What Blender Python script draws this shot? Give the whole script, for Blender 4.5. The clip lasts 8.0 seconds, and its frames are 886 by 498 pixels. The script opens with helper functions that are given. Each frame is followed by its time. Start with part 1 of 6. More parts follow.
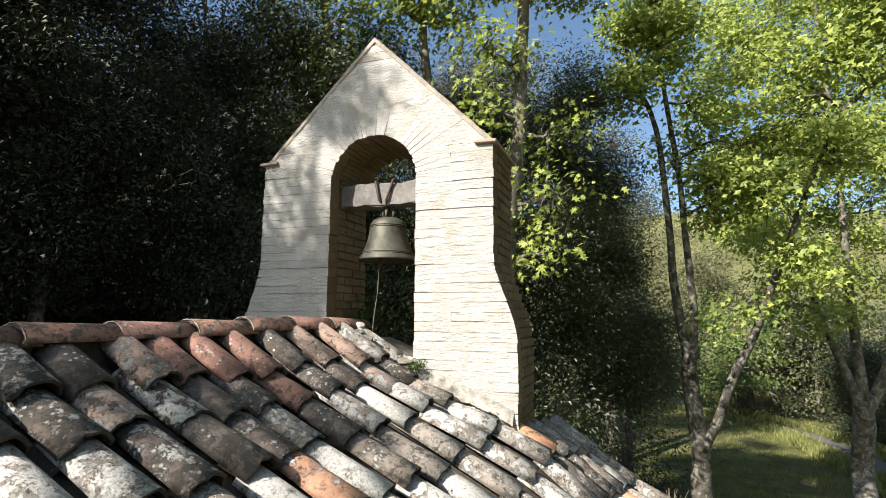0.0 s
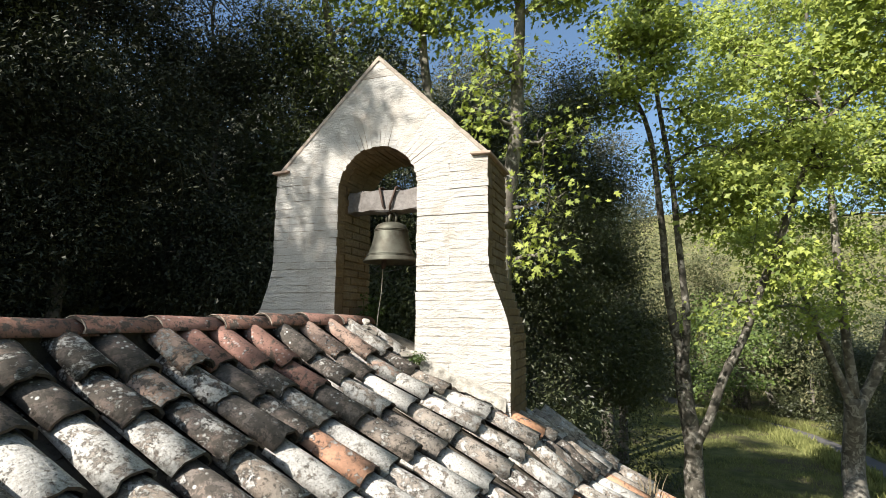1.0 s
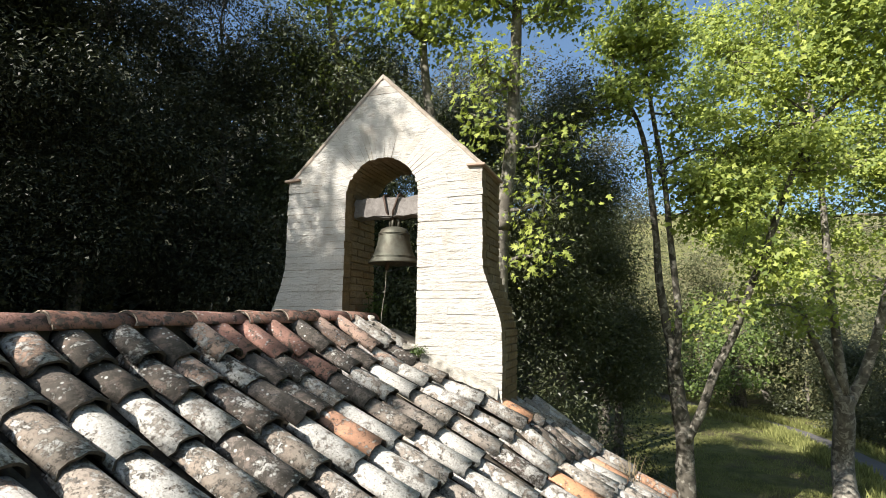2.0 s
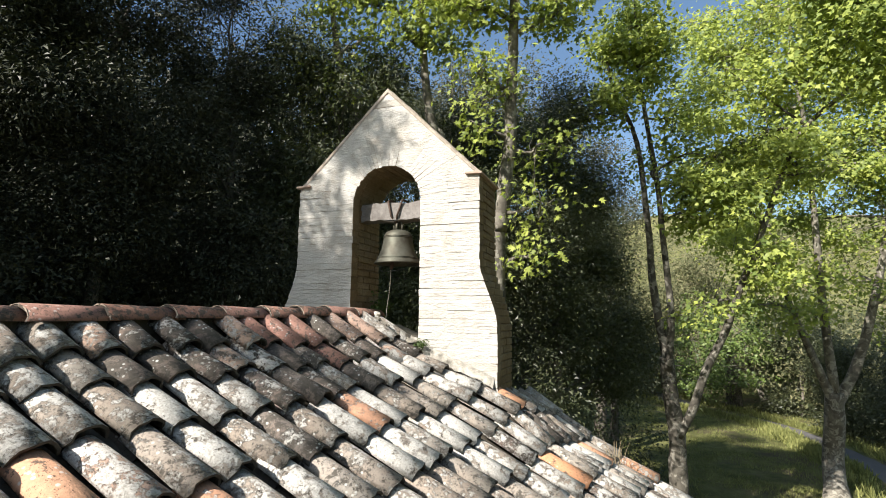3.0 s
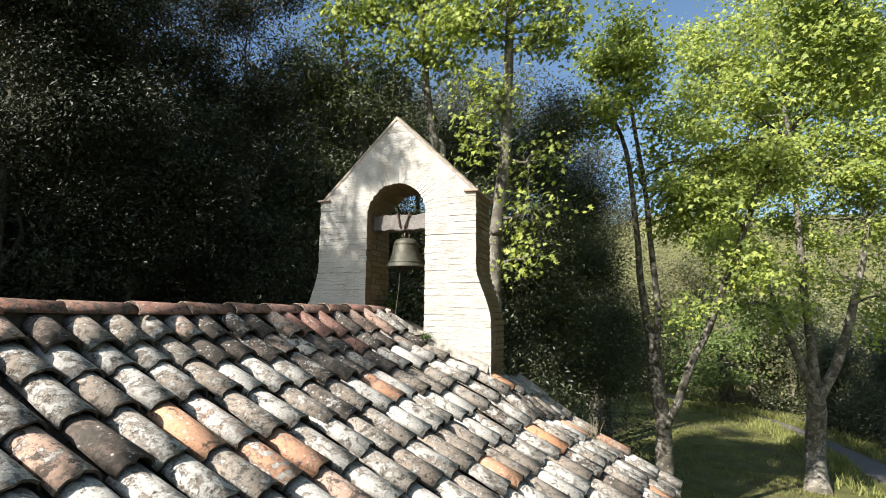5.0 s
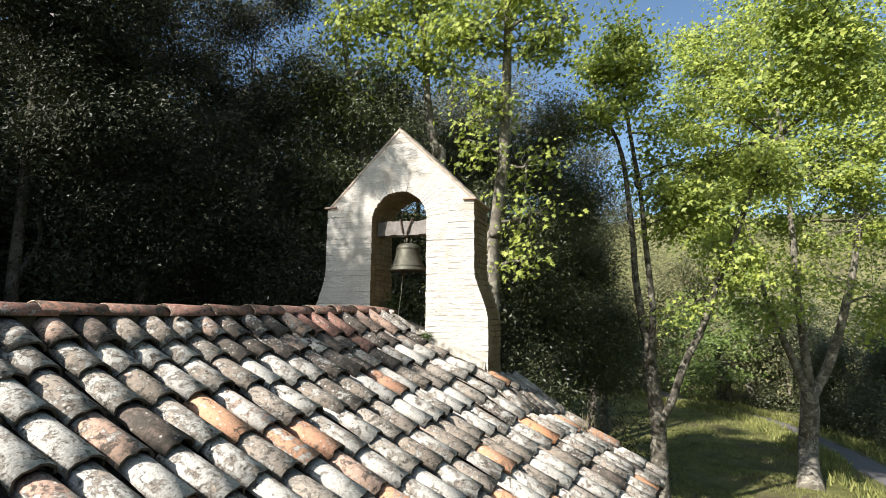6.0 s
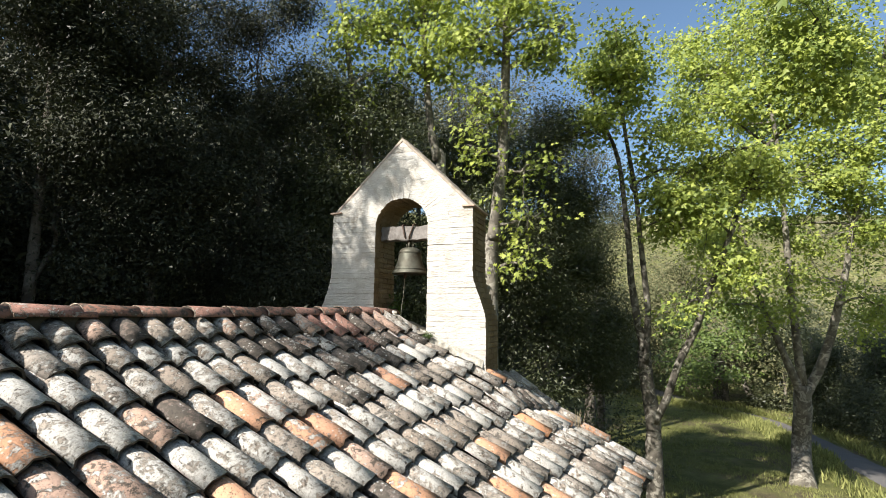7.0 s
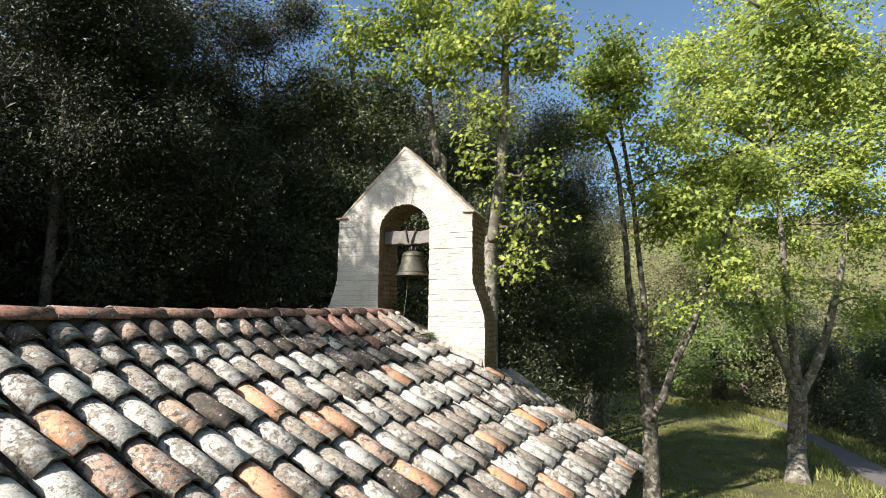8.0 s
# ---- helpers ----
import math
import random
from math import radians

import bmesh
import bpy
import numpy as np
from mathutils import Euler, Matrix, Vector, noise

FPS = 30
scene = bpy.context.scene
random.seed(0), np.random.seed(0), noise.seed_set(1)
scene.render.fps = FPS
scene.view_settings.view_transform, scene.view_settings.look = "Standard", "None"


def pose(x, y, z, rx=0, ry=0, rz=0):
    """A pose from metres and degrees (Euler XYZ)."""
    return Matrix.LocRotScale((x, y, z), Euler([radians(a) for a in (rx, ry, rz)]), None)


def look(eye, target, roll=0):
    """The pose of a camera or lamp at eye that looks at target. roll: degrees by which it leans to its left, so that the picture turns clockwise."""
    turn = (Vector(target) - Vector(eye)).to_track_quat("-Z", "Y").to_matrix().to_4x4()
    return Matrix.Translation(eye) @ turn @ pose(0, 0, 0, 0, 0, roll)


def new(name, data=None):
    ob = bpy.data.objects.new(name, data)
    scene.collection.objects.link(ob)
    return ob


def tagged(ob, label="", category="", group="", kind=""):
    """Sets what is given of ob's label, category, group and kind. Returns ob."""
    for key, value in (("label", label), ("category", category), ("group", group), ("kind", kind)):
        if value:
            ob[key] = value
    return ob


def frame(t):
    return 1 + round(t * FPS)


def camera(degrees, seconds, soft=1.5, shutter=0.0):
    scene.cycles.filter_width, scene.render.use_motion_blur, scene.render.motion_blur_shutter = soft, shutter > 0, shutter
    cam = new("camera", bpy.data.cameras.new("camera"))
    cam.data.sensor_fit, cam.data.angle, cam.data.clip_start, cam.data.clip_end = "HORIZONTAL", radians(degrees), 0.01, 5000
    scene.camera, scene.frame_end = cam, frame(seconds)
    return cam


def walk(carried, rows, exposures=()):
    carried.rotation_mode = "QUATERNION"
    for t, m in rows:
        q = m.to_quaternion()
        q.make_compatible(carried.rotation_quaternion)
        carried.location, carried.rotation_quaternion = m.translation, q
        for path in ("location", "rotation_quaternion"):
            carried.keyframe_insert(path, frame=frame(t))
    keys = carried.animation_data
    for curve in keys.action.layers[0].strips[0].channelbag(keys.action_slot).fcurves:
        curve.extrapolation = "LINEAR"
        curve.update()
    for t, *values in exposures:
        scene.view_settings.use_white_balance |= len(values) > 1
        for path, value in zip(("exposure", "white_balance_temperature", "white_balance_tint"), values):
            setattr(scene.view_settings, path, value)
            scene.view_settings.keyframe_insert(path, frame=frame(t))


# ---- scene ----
cam = camera(79.6, 8.0, 0.6)
PATH = [
    (0, (1.833, -3.469, 5.657), (1.163, -1.602, 5.915), 0.4),
    (0.5, (1.88, -3.613, 5.641), (1.212, -1.746, 5.902), 0.3),
    (1, (1.946, -3.78, 5.625), (1.279, -1.913, 5.887), 0.4),
    (1.5, (2.028, -3.969, 5.619), (1.359, -2.102, 5.876), 0.5),
    (3, (2.217, -4.526, 5.563), (1.552, -2.658, 5.823), 0.5),
    (3.5, (2.291, -4.722, 5.546), (1.626, -2.853, 5.804), 0.5),
    (4, (2.349, -4.923, 5.533), (1.685, -3.054, 5.792), 0.5),
    (4.5, (2.407, -5.126, 5.53), (1.744, -3.256, 5.788), 0.5),
    (6, (2.596, -5.671, 5.541), (1.932, -3.802, 5.796), 0.5),
    (6.5, (2.647, -5.828, 5.552), (1.984, -3.959, 5.806), 0.5),
    (7, (2.701, -5.989, 5.556), (2.038, -4.119, 5.809), 0.6),
    (7.5, (2.745, -6.131, 5.57), (2.08, -4.261, 5.819), 0.6),
    (8, (2.806, -6.293, 5.566), (2.14, -4.424, 5.818), 0.6),
]
walk(cam, [(t, look(eye, target, roll)) for t, eye, target, roll in PATH], [(0.0, 1.02)])

# ---- world, sun, exposure ----
SUN_DIR = Vector((-0.38, -0.70, 0.60)).normalized()      # towards the sun
world = bpy.data.worlds.new("sky")
scene.world = world
world.use_nodes = True
wn = world.node_tree.nodes
wl = world.node_tree.links
sky = wn.new("ShaderNodeTexSky")
sky.sky_type = "NISHITA"
sky.sun_disc = False
sky.sun_elevation = math.asin(SUN_DIR.z)
sky.sun_rotation = math.atan2(SUN_DIR.x, SUN_DIR.y)
sky.air_density, sky.dust_density, sky.ozone_density = 1.0, 2.0, 0.0
wn["Background"].inputs["Strength"].default_value = 0.082
tint = wn.new("ShaderNodeMix")          # clear, slightly cyan southern air
tint.data_type, tint.blend_type = "RGBA", "MULTIPLY"
tint.inputs[0].default_value = 1.0
tint.inputs[7].default_value = (0.88, 1.02, 1.10, 1)
wl.new(sky.outputs[0], tint.inputs[6])
wl.new(tint.outputs[2], wn["Background"].inputs["Color"])
sun = new("sun", bpy.data.lights.new("sun", "SUN"))
sun.data.energy, sun.data.angle, sun.data.color = 5.0, radians(0.55), (1.0, 0.945, 0.885)
sun.matrix_world = look((0, 0, 40), Vector((0, 0, 40)) - SUN_DIR)


# ---- node helpers ----
class Mat:
    """A node material with a few short cuts."""

    def __init__(self, name, rough=0.85, spec=0.3):
        self.m = bpy.data.materials.new(name)
        self.m.use_nodes = True
        self.n, self.l = self.m.node_tree.nodes, self.m.node_tree.links
        self.b = self.n["Principled BSDF"]
        self.b.inputs["Roughness"].default_value = rough
        self.b.inputs["Specular IOR Level"].default_value = spec
        self.tc = self.n.new("ShaderNodeTexCoord")
        self.geo = self.n.new("ShaderNodeNewGeometry")
        self.info = self.n.new("ShaderNodeObjectInfo")

    def put(self, value, socket):
        if hasattr(value, "links"):
            self.l.new(value, socket)
        else:
            socket.default_value = value

    def coords(self, kind="Object", offset=False):
        out = self.tc.outputs[kind] if kind != "World" else self.geo.outputs["Position"]
        if offset:
            add = self.n.new("ShaderNodeVectorMath")
            add.operation = "ADD"
            mul = self.n.new("ShaderNodeVectorMath")
            mul.operation = "SCALE"
            mul.inputs[0].default_value = (37.0, 19.0, 53.0)
            self.l.new(self.info.outputs["Random"], mul.inputs["Scale"])
            self.l.new(out, add.inputs[0])
            self.l.new(mul.outputs[0], add.inputs[1])
            out = add.outputs[0]
        return out

    def noise(self, scale, detail=4.0, rough=0.55, co=None, dist=0.0):
        t = self.n.new("ShaderNodeTexNoise")
        t.inputs["Scale"].default_value, t.inputs["Detail"].default_value = scale, detail
        t.inputs["Roughness"].default_value, t.inputs["Distortion"].default_value = rough, dist
        self.l.new(co or self.coords(), t.inputs["Vector"])
        return t.outputs["Fac"]

    def voronoi(self, scale, co=None, feature="F1"):
        t = self.n.new("ShaderNodeTexVoronoi")
        t.feature = feature
        t.inputs["Scale"].default_value = scale
        self.l.new(co or self.coords(), t.inputs["Vector"])
        return t.outputs["Distance"]

    def ramp(self, fac, stops):
        r = self.n.new("ShaderNodeValToRGB")
        e = r.color_ramp.elements
        while len(e) < len(stops):
            e.new(0.5)
        for el, (p, c) in zip(e, stops):
            el.position = p
            el.color = (c, c, c, 1) if isinstance(c, (int, float)) else (*c, 1)
        self.l.new(fac, r.inputs["Fac"])
        return r.outputs["Color"]

    def mix(self, fac, a, b, mode="MIX"):
        x = self.n.new("ShaderNodeMix")
        x.data_type, x.blend_type = "RGBA", mode
        self.put(fac, x.inputs[0])
        self.put((*a, 1) if isinstance(a, tuple) else a, x.inputs[6])
        self.put((*b, 1) if isinstance(b, tuple) else b, x.inputs[7])
        return x.outputs[2]

    def math(self, op, a, b=0.0, clamp=False):
        x = self.n.new("ShaderNodeMath")
        x.operation, x.use_clamp = op, clamp
        self.put(a, x.inputs[0])
        self.put(b, x.inputs[1])
        return x.outputs[0]

    def color(self, c):
        self.put((*c, 1) if isinstance(c, tuple) else c, self.b.inputs["Base Color"])
        return self

    def bump(self, height, strength=0.4, distance=0.01):
        x = self.n.new("ShaderNodeBump")
        x.inputs["Strength"].default_value, x.inputs["Distance"].default_value = strength, distance
        self.l.new(height, x.inputs["Height"])
        self.l.new(x.outputs[0], self.b.inputs["Normal"])
        return self


def tile_material(name, ramp_stops, lichen, dark, dots=0.8):
    """Fired clay, with lichen, moss and black crust over it. lichen, dark: how much of each."""
    m = Mat(name, 0.92, 0.2)
    co = m.coords("Object", True)
    clay = m.ramp(m.info.outputs["Random"], ramp_stops)
    clay = m.mix(m.ramp(m.noise(9, 5, 0.6, co), [(0.35, 0.0), (0.7, 1.0)]), clay, m.mix(0.2, clay, (0.42, 0.26, 0.17)), "MIX")
    clay = m.mix(m.ramp(m.noise(70, 3, 0.6, co), [(0.3, 0.0), (0.75, 0.6)]), clay, m.mix(0.5, clay, (0.08, 0.05, 0.035)))
    # black crust, then grey-white lichen in sharp-edged patches, round rosettes, and small ochre dots
    crust = m.ramp(m.noise(19, 12, 0.76, co, 0.2), [(0.50 - dark, 0.0), (0.55 - dark, 1.0)])
    c = m.mix(m.math("MULTIPLY", crust, 0.9), clay, m.mix(m.noise(40, 2, 0.5, co), (0.035, 0.031, 0.026), (0.12, 0.105, 0.085)))
    own = m.math("FRACT", m.math("MULTIPLY", m.info.outputs["Random"], 7.31))
    grown = m.math("ADD", m.noise(14, 12, 0.80, co, 0.15), m.math("MULTIPLY", m.math("SUBTRACT", own, 0.55), 0.17))
    blots = m.ramp(grown, [(0.60 - lichen, 0.0), (0.635 - lichen, 1.0)])
    pale = m.ramp(m.noise(90, 6, 0.8, co), [(0.33, (0.22, 0.203, 0.175)), (0.47, (0.45, 0.427, 0.38)), (0.70, (0.73, 0.70, 0.645))])
    c = m.mix(m.math("MULTIPLY", blots, 0.93), c, pale)
    keep = m.ramp(m.noise(5, 4, 0.6, co), [(0.50, 0.0), (0.56, dots)])
    spots = m.ramp(m.voronoi(31, co), [(0.10, 1.0), (0.22, 0.6), (0.26, 0.0)])
    c = m.mix(m.math("MULTIPLY", spots, keep), c, (0.62, 0.61, 0.56))
    pits = m.ramp(m.noise(75, 5, 0.8, co), [(0.37, 1.0), (0.42, 0.0)])
    c = m.mix(m.math("MULTIPLY", pits, 0.9), c, (0.04, 0.035, 0.03))
    ochre = m.ramp(m.noise(5.5, 6, 0.7, co), [(0.72, 0.0), (0.76, 1.0)])
    c = m.mix(m.math("MULTIPLY", ochre, 0.55), c, (0.42, 0.30, 0.10))
    m.color(c)
    h = m.mix(0.5, m.noise(45, 5, 0.7, co), blots)
    m.bump(h, 1.0, 0.009)
    return m.m


GREY_CLAY = [(0.0, (0.27, 0.235, 0.19)), (0.3, (0.38, 0.345, 0.295)), (0.55, (0.31, 0.265, 0.215)), (0.75, (0.42, 0.385, 0.325)), (1.0, (0.35, 0.31, 0.26))]
DARK_CLAY = [(0.0, (0.12, 0.105, 0.09)), (0.5, (0.18, 0.16, 0.14)), (1.0, (0.14, 0.115, 0.10))]
RED_CLAY = [(0.0, (0.60, 0.29, 0.15)), (0.5, (0.64, 0.36, 0.22)), (1.0, (0.55, 0.30, 0.19))]
DARK_RED = [(0.0, (0.28, 0.145, 0.11)), (0.5, (0.36, 0.195, 0.155)), (1.0, (0.25, 0.135, 0.105))]
tile_lichen = tile_material("tile_lichen", GREY_CLAY, 0.13, -0.02)
tile_dark = tile_material("tile_dark", DARK_CLAY, 0.055, 0.04, 0.9)
tile_orange = tile_material("tile_orange", RED_CLAY, 0.03, -0.06, 0.7)
tile_pink = tile_material("tile_pink", [(0.0, (0.50, 0.34, 0.25)), (0.5, (0.56, 0.40, 0.31)), (1.0, (0.44, 0.30, 0.23))], 0.085, -0.02, 0.9)
tile_red = tile_material("tile_red", DARK_RED, 0.02, -0.03, 0.5)
tile_ridge = tile_material("tile_ridge", [(0.0, (0.25, 0.125, 0.09)), (0.5, (0.32, 0.17, 0.125)), (1.0, (0.20, 0.115, 0.09))], -0.06, 0.01, 0.25)
# hollow tiles: the shade of the gaps is put into this dark colour
tile_channel_shaded = tile_material("tile_channel_shaded", [(0.0, (0.06, 0.052, 0.043)), (1.0, (0.09, 0.078, 0.065))], -0.12, 0.12, 0.4)
# black crust together with the shade under a tile's end, as one dark colour
tile_crust_shade = tile_material("tile_crust_shade", [(0.0, (0.05, 0.043, 0.036)), (1.0, (0.08, 0.066, 0.055))], -0.12, 0.06, 0.2)


def brick_material():
    """Handmade brick, limewashed where it faces the front; the wash has worn, stained and flaked."""
    m = Mat("limewashed_brick", 0.93, 0.15)
    co = m.coords("World")
    own = m.coords("Object", True)
    clay = m.ramp(m.info.outputs["Random"], [(0.0, (0.20, 0.135, 0.07)), (0.35, (0.31, 0.22, 0.115)), (0.7, (0.25, 0.175, 0.09)), (1.0, (0.35, 0.255, 0.145))])
    clay = m.mix(m.ramp(m.noise(28, 5, 0.65, own), [(0.3, 0.0), (0.7, 1.0)]), m.mix(0.45, clay, (0.12, 0.085, 0.05)), clay)
    stain = m.ramp(m.noise(3.2, 6, 0.65, co), [(0.42, 0.0), (0.72, 1.0)])
    clay = m.mix(m.math("MULTIPLY", stain, 0.35), clay, (0.46, 0.40, 0.28))
    wash = m.mix(m.noise(2.3, 5, 0.6, co), (0.71, 0.685, 0.63), (0.56, 0.525, 0.465))
    grime = m.ramp(m.noise(5.5, 7, 0.7, co, 0.5), [(0.50, 0.0), (0.74, 1.0)])
    wash = m.mix(m.math("MULTIPLY", grime, 0.65), wash, (0.40, 0.32, 0.24))
    wash = m.mix(m.ramp(m.info.outputs["Random"], [(0.0, 0.0), (1.0, 0.10)]), wash, (0.50, 0.45, 0.37))
    worn_wash = m.ramp(m.noise(1.7, 9, 0.72, co, 0.4), [(0.50, 0.0), (0.66, 1.0)])
    wash = m.mix(m.math("MULTIPLY", worn_wash, 0.35), wash, (0.47, 0.40, 0.31))
    speck = m.ramp(m.noise(38, 7, 0.8, co), [(0.60, 0.0), (0.70, 0.7)])
    wash = m.mix(speck, wash, (0.34, 0.29, 0.23))
    sep = m.n.new("ShaderNodeSeparateXYZ")
    m.l.new(m.geo.outputs["True Normal"], sep.inputs[0])
    front = m.ramp(m.math("MULTIPLY", sep.outputs["Y"], -1.0), [(0.45, 0.0), (0.75, 1.0)])
    flake = m.ramp(m.noise(11, 8, 0.75, co, 0.3), [(0.66, 1.0), (0.72, 0.0)])
    worn = m.ramp(m.info.outputs["Random"], [(0.93, 1.0), (0.98, 0.8)])
    place = m.n.new("ShaderNodeSeparateXYZ")
    m.l.new(m.geo.outputs["Position"], place.inputs[0])
    front = m.math("MULTIPLY", front, m.math("LESS_THAN", place.outputs["Y"], 0.02))
    cover = m.math("MULTIPLY", m.math("MULTIPLY", front, flake), worn)
    m.color(m.mix(cover, clay, wash))
    wide = m.n.new("ShaderNodeVectorMath")
    wide.operation = "MULTIPLY"
    wide.inputs[1].default_value = (9.0, 9.0, 24.0)
    m.l.new(co, wide.inputs[0])
    m.bump(m.mix(0.62, m.noise(70, 6, 0.75, co), m.noise(1.0, 6, 0.7, wide.outputs[0], 0.4)), 1.0, 0.045)
    return m.m


def simple_stone(name, a, b, scale=12, bump=0.5):
    m = Mat(name, 0.95, 0.15)
    co = m.coords("World")
    c = m.mix(m.ramp(m.noise(scale, 6, 0.65, co), [(0.3, 0.0), (0.7, 1.0)]), a, b)
    c = m.mix(m.ramp(m.noise(scale * 6, 4, 0.7, co), [(0.45, 0.0), (0.8, 0.7)]), c, m.mix(0.6, c, (0.05, 0.045, 0.035)))
    m.color(c)
    m.bump(m.noise(scale * 4, 6, 0.7, co), bump, 0.012)
    return m.m


brick_mat = brick_material()
mortar_mat = simple_stone("mortar", (0.42, 0.36, 0.27), (0.24, 0.20, 0.15), 9)
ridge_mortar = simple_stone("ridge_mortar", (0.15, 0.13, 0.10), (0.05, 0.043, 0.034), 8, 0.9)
pale_mortar = simple_stone("pale_mortar", (0.70, 0.66, 0.58), (0.50, 0.46, 0.38), 14)
lap_mortar = simple_stone("lap_mortar", (0.58, 0.48, 0.37), (0.30, 0.23, 0.17), 30)
plaster_mat = simple_stone("wall_plaster", (0.55, 0.48, 0.37), (0.42, 0.35, 0.26), 4)
cap_brick = simple_stone("cap_tile", (0.52, 0.40, 0.31), (0.36, 0.25, 0.19), 10)


def leaf_material(name, a, b, through_col, rough=0.5, spec=0.4, glow=0.45):
    """A leaf, which lets some of the light through; the tint changes from leaf to leaf."""
    m = Mat(name, rough, spec)
    pick = m.geo.outputs["Random Per Island"]
    c = m.mix(pick, a, b)
    co = m.coords("World")
    c = m.mix(m.ramp(m.noise(0.7, 2, 0.5, co), [(0.35, 0.0), (0.7, 0.6)]), c, m.mix(0.5, c, b))
    m.color(c)
    t = m.n.new("ShaderNodeBsdfTranslucent")
    m.put(m.mix(pick, through_col, tuple(0.7 * v for v in through_col)), t.inputs["Color"])
    x = m.n.new("ShaderNodeMixShader")
    x.inputs[0].default_value = glow
    m.l.new(m.b.outputs[0], x.inputs[1])
    m.l.new(t.outputs[0], x.inputs[2])
    m.l.new(x.outputs[0], m.n["Material Output"].inputs["Surface"])
    return m.m


leaf_plane = leaf_material("plane_leaf", (0.45, 0.49, 0.11), (0.12, 0.17, 0.05), (0.50, 0.60, 0.09), 0.5, 0.22, 0.34)
leaf_young = leaf_material("young_leaf", (0.17, 0.23, 0.05), (0.06, 0.095, 0.025), (0.20, 0.28, 0.04), 0.5, 0.4, 0.2)
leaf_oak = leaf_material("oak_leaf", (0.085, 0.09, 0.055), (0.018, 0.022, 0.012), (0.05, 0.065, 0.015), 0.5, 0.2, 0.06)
leaf_mid = leaf_material("wood_leaf", (0.105, 0.115, 0.055), (0.030, 0.040, 0.017), (0.12, 0.15, 0.03), 0.45, 0.4, 0.25)
leaf_grey = leaf_material("grey_oak_leaf", (0.15, 0.145, 0.085), (0.04, 0.045, 0.025), (0.12, 0.13, 0.04), 0.5, 0.25, 0.18)
leaf_far = leaf_material("far_leaf", (0.26, 0.24, 0.125), (0.075, 0.09, 0.04), (0.20, 0.22, 0.08), 0.7, 0.2, 0.2)
leaf_weed = leaf_material("weed_leaf", (0.08, 0.12, 0.03), (0.04, 0.07, 0.015), (0.14, 0.20, 0.03), 0.5, 0.3, 0.4)


def bark_material(name, a, b, flakes):
    m = Mat(name, 0.9, 0.2)
    co = m.coords("World")
    c = m.mix(m.ramp(m.noise(2.4, 6, 0.65, co, 0.6), [(0.42, 0.0), (0.58, 1.0)]), a, b)
    c = m.mix(m.ramp(m.noise(5.0, 5, 0.6, co, 0.8), [(0.52, 0.0), (0.57, flakes)]), c, (0.50, 0.47, 0.39))
    c = m.mix(m.ramp(m.noise(30, 4, 0.7, co), [(0.4, 0.0), (0.8, 0.6)]), c, m.mix(0.5, c, (0.03, 0.025, 0.02)))
    m.color(c)
    m.bump(m.noise(22, 6, 0.7, co), 0.6, 0.02)
    return m.m


bark_plane = bark_material("plane_bark", (0.20, 0.18, 0.145), (0.095, 0.085, 0.068), 0.4)
# darker copy of the plane bark, with the three-stemmed trunk's shade in its colour
bark_shaded = bark_material("shaded_plane_bark", (0.12, 0.108, 0.086), (0.055, 0.05, 0.04), 0.35)
bark_oak = bark_material("oak_bark", (0.17, 0.15, 0.12), (0.07, 0.06, 0.05), 0.2)


def ground_material():
    m = Mat("meadow", 0.95, 0.1)
    co = m.coords("World")
    grass = m.mix(m.ramp(m.noise(0.9, 6, 0.65, co), [(0.35, 0.0), (0.65, 1.0)]), (0.10, 0.12, 0.036), (0.27, 0.27, 0.10))
    grass = m.mix(m.ramp(m.noise(9, 4, 0.7, co), [(0.4, 0.0), (0.75, 1.0)]), grass, m.mix(0.5, grass, (0.20, 0.17, 0.08)))
    earth = m.mix(m.noise(6, 5, 0.7, co), (0.13, 0.10, 0.065), (0.21, 0.17, 0.115))
    bare = m.ramp(m.noise(0.33, 5, 0.6, co), [(0.50, 0.0), (0.60, 1.0)])
    blades = m.ramp(m.noise(26, 8, 0.8, co), [(0.35, 0.5), (0.7, 1.25)])
    m.color(m.mix(1.0, m.mix(m.math("MULTIPLY", bare, 0.8), grass, earth), blades, "MULTIPLY"))
    m.bump(m.noise(14, 8, 0.8, co), 1.0, 0.09)
    return m.m


def road_material():
    m = Mat("gravel_road", 0.95, 0.15)
    co = m.coords("World")
    c = m.mix(m.noise(1.2, 5, 0.6, co), (0.11, 0.104, 0.098), (0.18, 0.17, 0.16))
    c = m.mix(m.ramp(m.noise(40, 3, 0.7, co), [(0.4, 0.0), (0.7, 0.7)]), c, m.mix(0.5, c, (0.10, 0.09, 0.075)))
    m.color(c)
    m.bump(m.noise(30, 5, 0.7, co), 0.6, 0.02)
    return m.m


meadow_mat, road_mat = ground_material(), road_material()


# ---- mesh helpers ----
def mesh_from(name, verts, faces, mat, smooth=False):
    me = bpy.data.meshes.new(name)
    me.from_pydata([tuple(v) for v in verts], [], faces)
    me.materials.append(mat)
    if smooth:
        me.shade_smooth()
    return me


